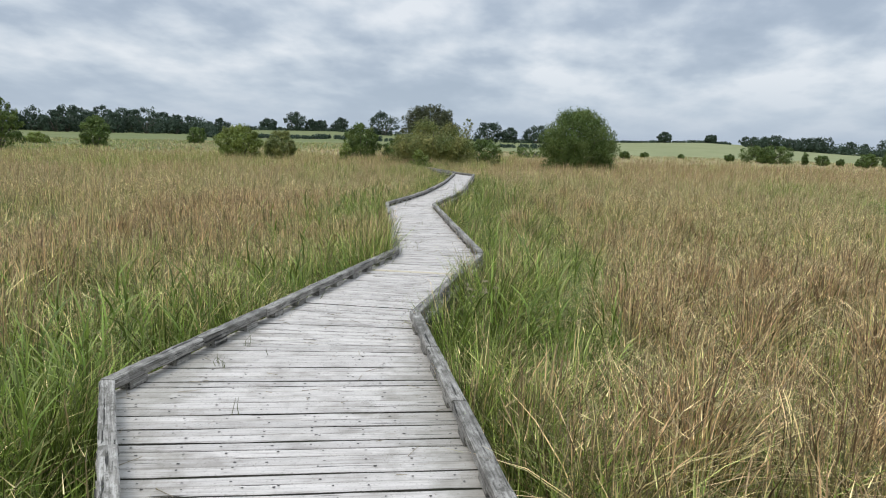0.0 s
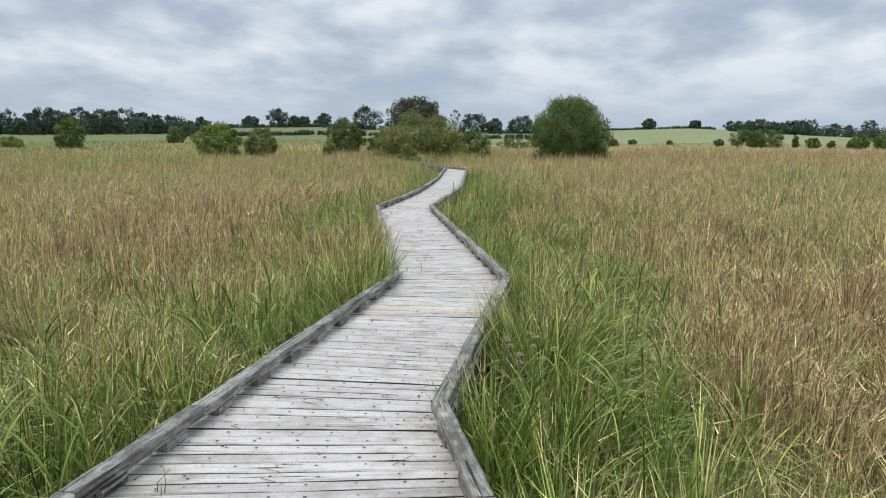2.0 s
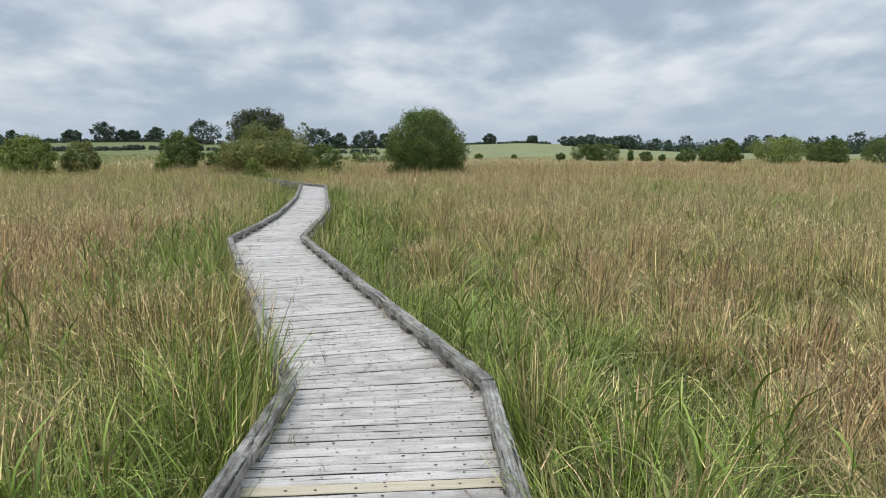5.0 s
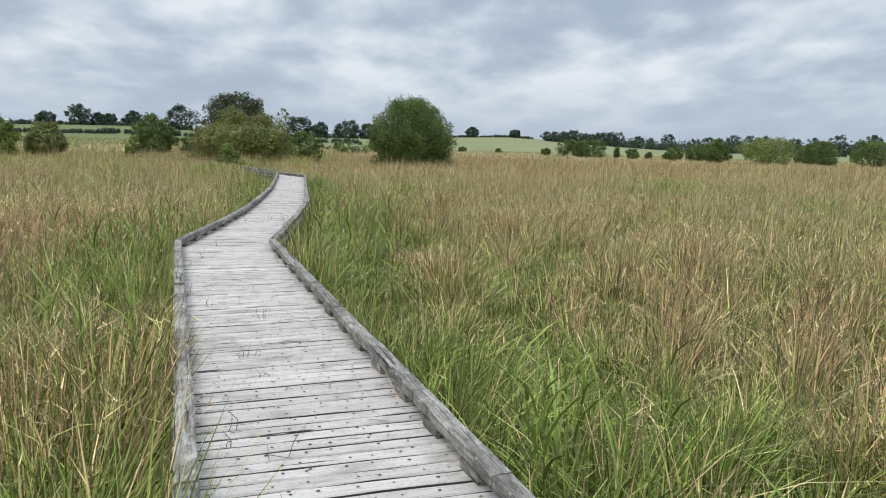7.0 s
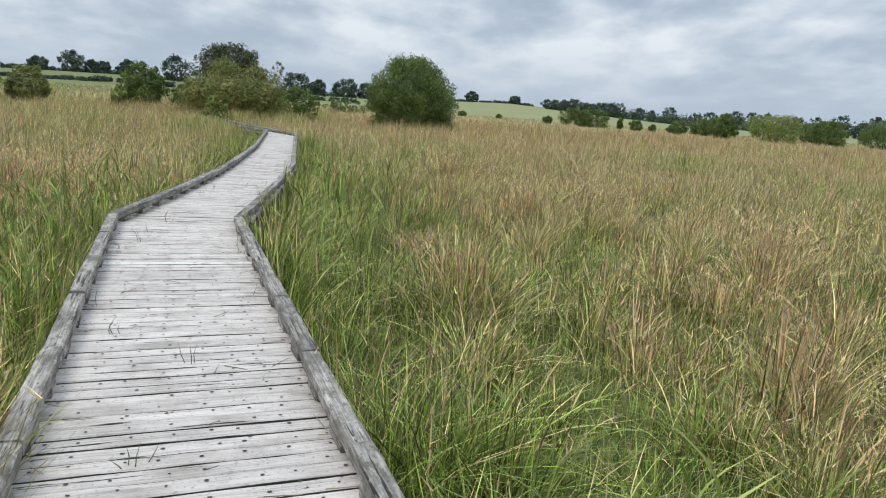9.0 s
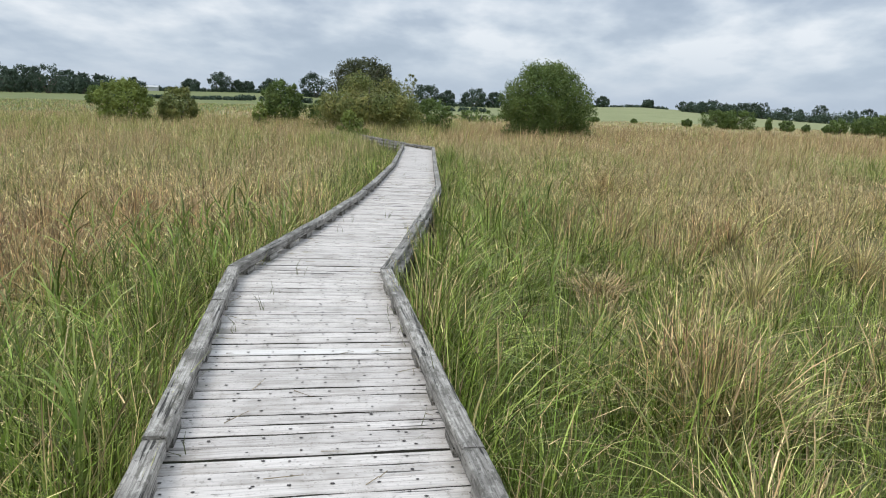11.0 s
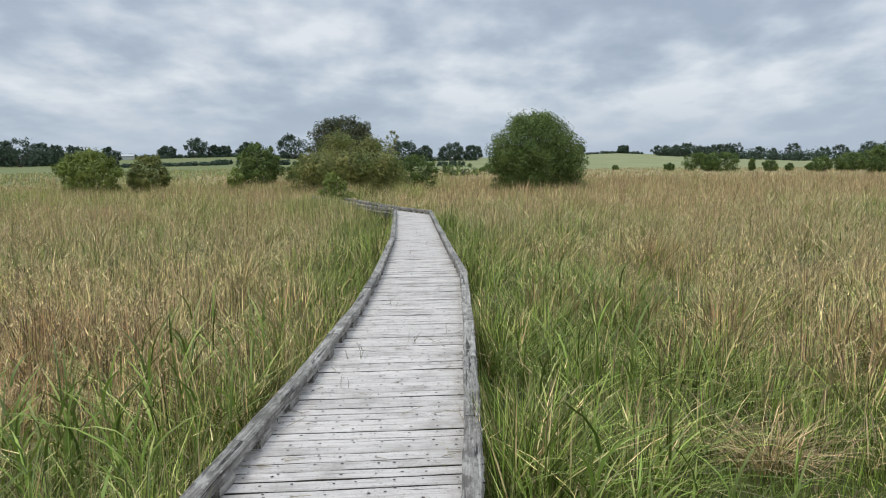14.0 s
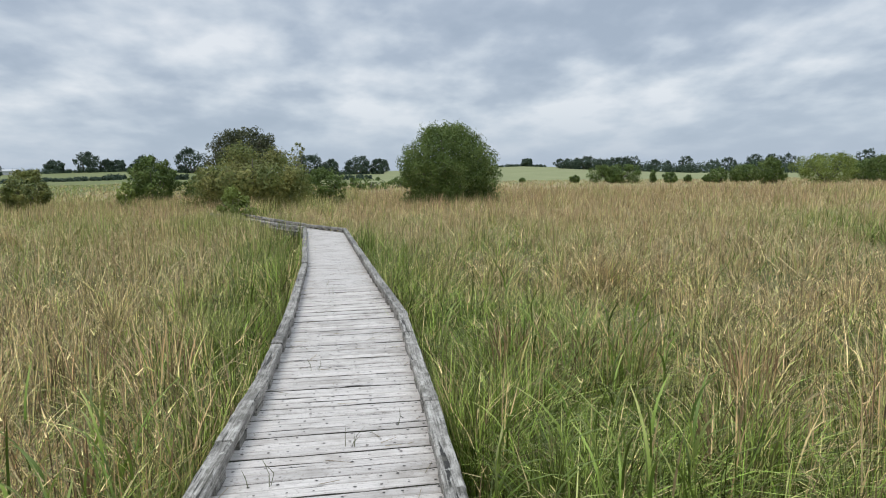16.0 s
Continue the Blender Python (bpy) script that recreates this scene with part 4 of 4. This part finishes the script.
def grass_zone(rng, lo, hi, density, width, segs, clump, sprays=0, cone=True):
    """Roots scattered in tussocks between two distances from the walked stretch."""
    x0, x1, y0, y1 = -2 - hi, 2 + hi, max(-1.0 if cone else -14.0, 1 - hi), 22 + hi
    n = int((x1 - x0) * (y1 - y0) * density)
    # tussocks about two to the square metre, each with its own height and tone, and looser growth between
    m = max(1, int(n / max(6.0, density / 2.0)))
    cx, cyy = rng.uniform(x0, x1, m), rng.uniform(y0, y1, m)
    grown, tone = rng.uniform(0.72, 1.32, m), rng.normal(size=m) * 0.15
    k = rng.integers(0, m, n)
    bound = rng.random(n) < np.where(cx[k] > x_right(cyy[k]), 0.62, 0.36)
    spread = np.where(bound, max(clump, 0.13), 0.75)
    ox, oy = rng.normal(size=n) * spread, rng.normal(size=n) * spread
    x, y = cx[k] + ox, cyy[k] + oy
    fan = np.arctan2(-ox, oy) + rng.normal(size=n) * np.where(bound, 0.45, 1.5)
    mound = np.where(bound, grown[k] * (1.08 - np.minimum(np.hypot(ox, oy) * 1.1, 0.45)), 0.66)
    tint = np.where(bound, tone[k] + 0.05, -0.05)
    d = spine_distance(x, y)
    keep = (d >= lo) & (d < hi) & (edge_distance(x, y) > 0.10)
    # fine growth ahead of the walk, coarser growth abeam and behind
    ahead = (x < np.maximum(np.maximum(3.7 + 0.42 * (y - 2.7), 1.9 + 0.69 * (y - 8.1)), 1.5 + 0.82 * (y - 13.2))) & (x > 1.6 - 1.04 * (y - 2.7)) & (y > 3.0)
    keep &= ahead if cone else ~ahead
    x, y, d, fan, mound, tint = x[keep], y[keep], d[keep], fan[keep], mound[keep], tint[keep]
    n = len(x)
    e = edge_distance(x, y)
    # tussocks with low, lush hollows between them
    far = np.clip((d - 6) / 14, 0, 1)
    small = 0.65 * value_noise(T2, x * 1.25 + 7, y * 1.0 + 7) + 0.35 * value_noise(T3, x * 2.7 + 9, y * 2.2 + 9)
    broad = value_noise(T1, x * 0.42 + 60, y * 0.26 + 60)
    hump = np.clip(((1 - far) * small + far * (0.45 * small + 0.55 * broad) - 0.5) * 2.1 + 0.5, 0, 1)
    hump = hump * hump * (3 - 2 * hump)
    tallness = (0.50 + 0.34 * value_noise(T4, x * 0.35 + 40, y * 0.30 + 40) + 0.62 * hump) * mound
    # the east side is lower and more matted than the reedy west side
    east = np.clip((x - x_right(y) - 0.8) / 2.0, 0, 1) * np.clip((y - 9) / 5, 0, 1)
    tallness = tallness * (1 - 0.22 * east)
    dr = np.clip(dryness(x, y) + (0.42 + 0.1 * far) * (hump - 0.52) * np.clip(e / 0.9, 0.3, 1) + tint, 0, 1)
    head = rng.random(n) < np.clip(0.06 + 0.55 * (dr - 0.25), 0.03, 0.42)
    dry = np.clip(np.where(rng.random(n) < 0.47 * dr + 0.045, rng.uniform(0.48, 0.8, n), rng.uniform(0.0, 0.42, n) * (0.6 + dr)), 0, 1)
    dry = np.where(head, np.clip(0.45 + 0.35 * dr + rng.normal(size=n) * 0.08, 0, 0.8), dry)
    dry = np.clip(dry + 0.16 * np.clip((d - 18) / 30, 0, 1), 0, 1)
    h = tallness * np.where(head, rng.uniform(0.85, 1.2, n), rng.uniform(0.4, 1.15, n)) * np.interp(d, [0, 12, 36, 40, 72, 95, 150], [1.02, 1.04, 1.12, 1.42, 1.45, 1.0, 0.6])
    rank = np.zeros(n)
    # ranker growth overhanging some stretches of the edge
    for px, py, pr, amp in RANK:
        near = np.exp(-((x - px) ** 2 + (y - py) ** 2) / (pr * pr))
        rank = np.maximum(rank, amp * near)
    h *= 1 + rank
    for px, py, pr, amp in HOLLOWS:
        h *= 1 - amp * np.exp(-((x - px) ** 2 + (y - py) ** 2) / (pr * pr))
    h *= np.interp(e, [0.1, 0.5, 1.2, 2.0], [1.38, 1.32, 1.12, 1.0])
    # hardly anything outgrows a metre
    limit = np.where(rank > 0.25, 1.02, 0.9) + np.clip((d - 12) / 10, 0, 1) * 0.3
    h = np.where(h > limit, limit + (h - limit) * 0.22, h)
    w = width * rng.uniform(0.45, 1.35, n) * np.where(head, 0.6, 1.0)
    drop = rng.random(n) < 0.34
    lean = np.where(head, np.abs(rng.normal(size=n)) * 0.27, np.abs(rng.normal(size=n)) * 0.55 + drop * rng.uniform(0.3, 1.1, n))
    az = np.where(rng.random(n) < 0.75, fan, 4.2 + rng.normal(size=n) * 0.6)
    # dead stalks that arch over the rest
    dead = rng.random(n) < 0.03 + 0.10 * dr
    lean = np.where(dead, rng.uniform(0.45, 1.4, n), lean)
    az = np.where(dead, rng.uniform(0, 2 * np.pi, n), az)
    dry = np.where(dead, rng.uniform(0.56, 0.68, n), dry)
    h, w = np.where(dead, h * 1.05, h), np.where(dead, w * 0.75, w)
    # blades at the kerb lean over it only a little
    side = np.where(x < x_left(y), 1.0, -1.0)
    reach = np.clip(-np.sin(az) * side, 0.05, 1)
    over = np.where((rng.random(n) < np.where(rank > 0.2, 0.45, 0.97)) | dead, 0.0, 0.24)
    lean = np.minimum(lean, np.maximum(e - 0.03 + over, 0.02) / (h * reach))
    # the rankest of it flops over the kerb
    flop = (rank > 0.22) & (e < 0.45) & (rng.random(n) < 0.34)
    az = np.where(flop, -side * np.pi / 2 + rng.normal(size=n) * 0.5, az)
    lean = np.where(flop, (e + rng.uniform(-0.06, 0.17, n)) / h, lean)
    made = [blades(x, y, h, w, dry, lean, az, segs, head)]
    # loose drooping panicles on part of the flowering stems
    pan = np.nonzero(head & (rng.random(n) < 0.7))[0]
    for k in range(sprays):
        f = rng.uniform(0.72, 1.0, len(pan))
        hp, lp, ap = h[pan], lean[pan], az[pan]
        out, up = lp * hp * f ** 1.8, hp * (f - 0.28 * np.minimum(lp, 1.2) ** 2 * f ** 3)
        made.append(blades(x[pan] - np.sin(ap) * out, y[pan] + np.cos(ap) * out, rng.uniform(0.05, 0.13, len(pan)), width * rng.uniform(0.4, 0.9, len(pan)),
                           np.clip(0.70 + rng.normal(size=len(pan)) * 0.16, 0, 1), rng.uniform(0.4, 1.5, len(pan)), rng.uniform(0, 2 * np.pi, len(pan)), 1, np.zeros(len(pan), bool), up))
    return joined(made)


def build_grass():
    rng = np.random.default_rng(77)
    zones = ((0.0, 3.4, 670, 0.0100, 4, 0.05, 4), (3.4, 7.5, 450, 0.0120, 3, 0.06, 3), (7.5, 15, 310, 0.0160, 2, 0.08, 2), (15, 36, 90, 0.0235, 2, 0.12, 1), (36, 85, 34, 0.048, 1, 0.25),
             (85, 175, 4.5, 0.11, 1, 0.6), (1.2, 30, 64, 0.036, 1, 0.15, 0, False))
    # short soft grass under and between the tussocks
    short = []
    for n, near, far, w in ((230000, 0.0, 4.0, 0.010), (200000, 4.0, 9.0, 0.016)):
        x, y = rng.uniform(-12, 11, n), rng.uniform(3, 33, n)
        dist = spine_distance(x, y)
        ok = (dist >= near) & (dist < far) & (edge_distance(x, y) > 0.08)
        x, y = x[ok], y[ok]
        n = len(x)
        short.append(blades(x, y, rng.uniform(0.14, 0.40, n), w * rng.uniform(0.6, 1.3, n), np.clip(0.4 * dryness(x, y) + rng.uniform(-0.08, 0.16, n), 0, 0.5), np.abs(rng.normal(size=n)) * 0.5, rng.uniform(0, 2 * np.pi, n), 1, np.zeros(n, bool)))
    v, q, t, d = joined(short)
    ob = new("marsh_grass", numpy_mesh("marsh_grass", v, q, t, [M_GRASS], d))
    tagged(ob, "short soft green grass in the hollows of the marsh", "grass", kind="stuff")
    for z in zones:
        v, q, t, d = grass_zone(rng, *z)
        name = "marsh_grass"
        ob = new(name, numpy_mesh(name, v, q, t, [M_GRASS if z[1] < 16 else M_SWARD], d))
        tagged(ob, "tall green marsh grass turning straw and russet at the tips", "grass", kind="stuff")


def bend_stand():
    """A thick stand of tall grass inside the far bend of the boards."""
    rng = np.random.default_rng(58)
    n = 5200
    y = rng.uniform(40.5, 50.5, n)
    x = x_left(y) - 0.16 - rng.exponential(0.55, n)
    h = rng.uniform(0.7, 1.15, n) * np.interp(y, [40.5, 43.2, 45.5, 50.5], [0.5, 0.62, 0.95, 1.05])
    v, q, t, d = blades(x, y, h, rng.uniform(0.02, 0.04, n), rng.uniform(0.1, 0.5, n), np.abs(rng.normal(size=n)) * 0.12, rng.uniform(0, 2 * np.pi, n), 2, np.zeros(n, bool))
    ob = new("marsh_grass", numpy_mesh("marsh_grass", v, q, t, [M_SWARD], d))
    tagged(ob, "tall dense green grass inside the bend of the boards", "grass", kind="stuff")


def flattened_clump(x, y):
    """A low sprawling clump of dead straw."""
    rng = np.random.default_rng(64)
    n = 420
    r, a = rng.exponential(0.13, n), rng.uniform(0, 2 * np.pi, n)
    v, q, t, d = blades(x + np.cos(a) * r, y + np.sin(a) * r, rng.uniform(0.28, 0.55, n), rng.uniform(0.005, 0.010, n), rng.uniform(0.55, 0.95, n), rng.uniform(0.6, 1.6, n),
                        a - np.pi / 2 + rng.normal(size=n) * 0.8, 4, np.zeros(n, bool))
    g = np.array([x, y, GROUND])
    ob = new("grass_tussock", numpy_mesh("grass_tussock", v - g, q, t, [M_GRASS], d))
    ob.location = g
    tagged(ob, "low sprawling clump of dead brown straw in a green hollow", "tussock", "grass tussocks")


def reed_stands():
    """Broad-leaved reeds: upright stems with long arching leaves, in stands near the boards."""
    rng = np.random.default_rng(5)
    stands = ((-3.6, 22.6, 0.7, 60), (-3.4, 24.6, 0.5, 30), (-2.3, 16.6, 0.8, 60), (-3.3, 19.2, 0.8, 50), (-1.1, 9.0, 0.6, 40), (-1.0, 7.2, 0.5, 30), (-0.9, 11.5, 0.5, 30), (1.9, 9.6, 0.5, 25),
              (2.0, 12.4, 0.6, 30), (1.2, 15.2, 0.5, 20), (-0.8, 22.4, 0.4, 14), (-1.0, 25.0, 0.4, 12), (-0.6, 28.0, 0.6, 30))
    sx = np.concatenate([rng.normal(a, r, k) for a, b, r, k in stands])
    sy = np.concatenate([rng.normal(b, r, k) for a, b, r, k in stands])
    ok = edge_distance(sx, sy) > 0.14
    sx, sy = sx[ok], sy[ok]
    n = len(sx)
    hh = rng.uniform(0.75, 1.25, n)
    lean = rng.uniform(0.02, 0.16, n)
    az = rng.uniform(0, 2 * np.pi, n)
    sets = [blades(sx, sy, hh, np.full(n, 0.009), np.full(n, 0.22), lean, az, 4, np.zeros(n, bool))]
    for k in range(8):
        f = 0.22 + 0.09 * k + rng.uniform(-0.03, 0.03, n)
        out = lean * hh * f ** 1.8
        lx, ly = sx - np.sin(az) * out, sy + np.cos(az) * out
        la = az + k * np.pi + rng.normal(size=n) * 0.5
        side = np.where(sx < x_left(sy), 1.0, -1.0)
        ll = rng.uniform(0.22, 0.48, n)
        e = edge_distance(sx, sy)
        la = np.where((-np.sin(la) * side > 0) & (e < 0.4), la + np.pi, la)
        sets.append(blades(lx, ly, ll, rng.uniform(0.010, 0.021, n), rng.uniform(0.02, 0.3, n), rng.uniform(0.5, 1.1, n), la, 4, np.zeros(n, bool), hh * f))
    v, q, t, d = joined(sets)
    ob = new("reeds", numpy_mesh("reeds", v, q, t, [M_REED], d))
    tagged(ob, "broad-leaved green reeds standing among the marsh grass", "reeds", kind="stuff")


def umbel_plants():
    """Tall stems topped by flat pale flower heads, beside the boards."""
    py = random.Random(21)
    for x, y in ((1.45, 10.15), (1.47, 10.67), (1.39, 10.3), (1.32, 10.8), (1.40, 10.5), (1.72, 10.16), (1.57, 10.27), (1.55, 10.63), (1.6, 9.89), (1.5, 10.0)):
        base = float(ground_z(np.array(x), np.array(y))) - 0.03
        h = py.uniform(0.82, 1.0)
        root = new("umbel_plant")
        root.location = (x, y, base)
        tagged(root, "slender wild umbel plant with a pale pinkish flower head", "flower", "umbel plants beside the boards")
        verts, faces = [], []
        a, b = Vector((0, 0, 0)), Vector((py.uniform(-0.04, 0.04), py.uniform(-0.04, 0.04), h * 0.6))
        top = b + Vector((py.uniform(-0.04, 0.04), py.uniform(-0.04, 0.04), h * 0.4))
        limb(verts, faces, a, b, 0.005, 0.004, 5)
        limb(verts, faces, b, top, 0.004, 0.003, 5)
        part("stem", mesh_from("stem", verts, faces, [M_SPRIG], True), root)
        verts, faces = [], []
        r = py.uniform(0.022, 0.036)
        for k in range(46):
            t, q = py.uniform(0, 2 * math.pi), math.sqrt(py.random())
            p = top + Vector((math.cos(t) * q * r, math.sin(t) * q * r, 0.02 - 0.016 * q * q + py.uniform(-0.003, 0.003)))
            o, sz = len(verts), py.uniform(0.004, 0.007)
            verts += [tuple(p + Vector(v) * sz) for v in ((1, 0, 0), (-0.5, 0.87, 0), (-0.5, -0.87, 0), (0, 0, 1))]
            faces += [(o, o + 1, o + 3), (o + 1, o + 2, o + 3), (o + 2, o, o + 3), (o, o + 2, o + 1)]
        part("flower_head", mesh_from("flower_head", verts, faces, [M_UMBEL]), root, "pale pinkish-white flower head")


def tussocks():
    """Fountain-shaped clumps of finer grass that stand out of the sward."""
    rng = np.random.default_rng(31)
    spots = ((2.1, 24.0, 0.55), (1.0, 21.2, 0.2), (4.0, 25.9, 0.6), (4.2, 23.6, 0.55), (-1.1, 26.9, 0.1), (-1.2, 28.2, 0.12), (1.3, 33.8, 0.5), (-1.0, 25.5, 0.15), (-0.1, 29.5, 0.3), (2.2, 35.4, 0.5), (-0.2, 31.0, 0.2),
             (1.5, 28.5, 0.35), (4.8, 30.2, 0.55), (3.2, 18.6, 0.6), (2.2, 15.6, 0.15), (3.4, 12.6, 0.55), (-5.2, 27.0, 0.55), (-4.3, 30.0, 0.3), (-6.0, 31.5, 0.55), (-3.9, 12.0, 0.4), (5.4, 16.0, 0.5), (6.6, 22.5, 0.5))
    for x, y, tone in spots:
        n = 260
        r, a = rng.exponential(0.07, n), rng.uniform(0, 2 * np.pi, n)
        bx, by = x + np.cos(a) * r, y + np.sin(a) * r
        h = rng.uniform(0.55, 0.95, n)
        dry = np.clip(tone + rng.normal(size=n) * 0.1, 0, 1)
        v, q, t, d = blades(bx, by, h, rng.uniform(0.004, 0.008, n), dry, rng.uniform(0.15, 0.95, n), a - np.pi / 2 + rng.normal(size=n) * 0.3, 4, np.zeros(n, bool))
        g = np.array([x, y, float(ground_z(np.array(x), np.array(y)))])
        ob = new("grass_tussock", numpy_mesh("grass_tussock", v - g, q, t, [M_GRASS], d))
        ob.location = g
        kind = "pale straw-coloured" if tone > 0.4 else "dense dark green"
        tagged(ob, kind + " fountain-shaped grass tussock in the marsh", "tussock", "grass tussocks")


def deck_sprigs():
    """Stray stems that grow up between the boards."""
    spots = ((-0.09, 8.2), (0.17, 8.0), (0.01, 7.62), (0.56, 6.75), (-0.02, 7.69), (-0.08, 12.65), (-0.34, 13.79), (-0.24, 13.66), (-0.55, 15.0), (-0.24, 14.07), (-0.15, 14.24), (-0.55, 16.1), (-0.53, 15.2), (-0.27, 14.87),
             (-0.77, 16.52), (-1.76, 18.61), (-0.82, 19.05), (-1.41, 18.06), (-0.84, 17.63), (-2.3, 21.9), (-2.27, 21.22), (-1.26, 20.82), (-2.18, 20.77), (-2.17, 20.23), (-1.21, 20.41), (-2.6, 27.1), (-2.6, 24.9),
             (-2.5, 24.1), (-2.22, 25.4), (-2.9, 30.9), (-2.7, 29.4), (-1.95, 25.75), (-2.78, 33.28), (-3.4, 35.5), (-3.1, 31.8))
    py = random.Random(9)
    for x, y in spots:
        root = new("grass_sprig")
        root.location = (x, y, 0)
        tagged(root, "thin stray grass stems growing up between the boards", "grass sprig", "grass sprigs on the boards")
        for i in range(py.randint(1, 4)):
            verts, faces = [], []
            a = Vector((py.uniform(-0.05, 0.05), py.uniform(-0.015, 0.015), -0.03))
            h = py.uniform(0.06, 0.16)
            b = a + Vector((py.uniform(-0.03, 0.03), py.uniform(-0.03, 0.03), h * 0.6))
            c = b + Vector((py.uniform(-0.05, 0.05), py.uniform(-0.05, 0.05), h * 0.45))
            limb(verts, faces, a, b, 0.0028, 0.0022, 4)
            limb(verts, faces, b, c, 0.0022, 0.0008, 4)
            part("stem", mesh_from("stem", verts, faces, [M_SPRIG], True), root)


def deck_litter():
    """Straw and broken stems lying on the boards, mostly along the kerbs."""
    py = random.Random(12)
    verts, faces = [], []
    for k in range(240):
        y = py.uniform(4.5, 34)
        l, r = float(x_left(y)), float(x_right(y))
        u = py.random()
        x = l + 0.07 + (r - l - 0.14) * (py.random() ** 3 if u < 0.4 else 1 - py.random() ** 3 if u < 0.8 else py.random())
        a = py.uniform(-0.7, 0.7) + (math.pi / 2 if py.random() < 0.3 else 0)
        ln = py.uniform(0.03, 0.16)
        d = Vector((math.cos(a), math.sin(a), 0)) * ln / 2
        c = Vector((x, y, 0.006))
        limb(verts, faces, c - d, c + d + Vector((0, 0, py.uniform(0, 0.012))), 0.0022, 0.0014, 4)
    ob = new("straw_litter", mesh_from("straw_litter", verts, faces, [M_STRAW]))
    tagged(ob, "bits of straw and broken stems scattered on the boards", "litter", kind="stuff")


build_trees()
build_far()
farm_building()
build_grass()
bend_stand()
reed_stands()
tussocks()
flattened_clump(0.5, 24.45)
umbel_plants()
deck_sprigs()
deck_litter()
build_boards()
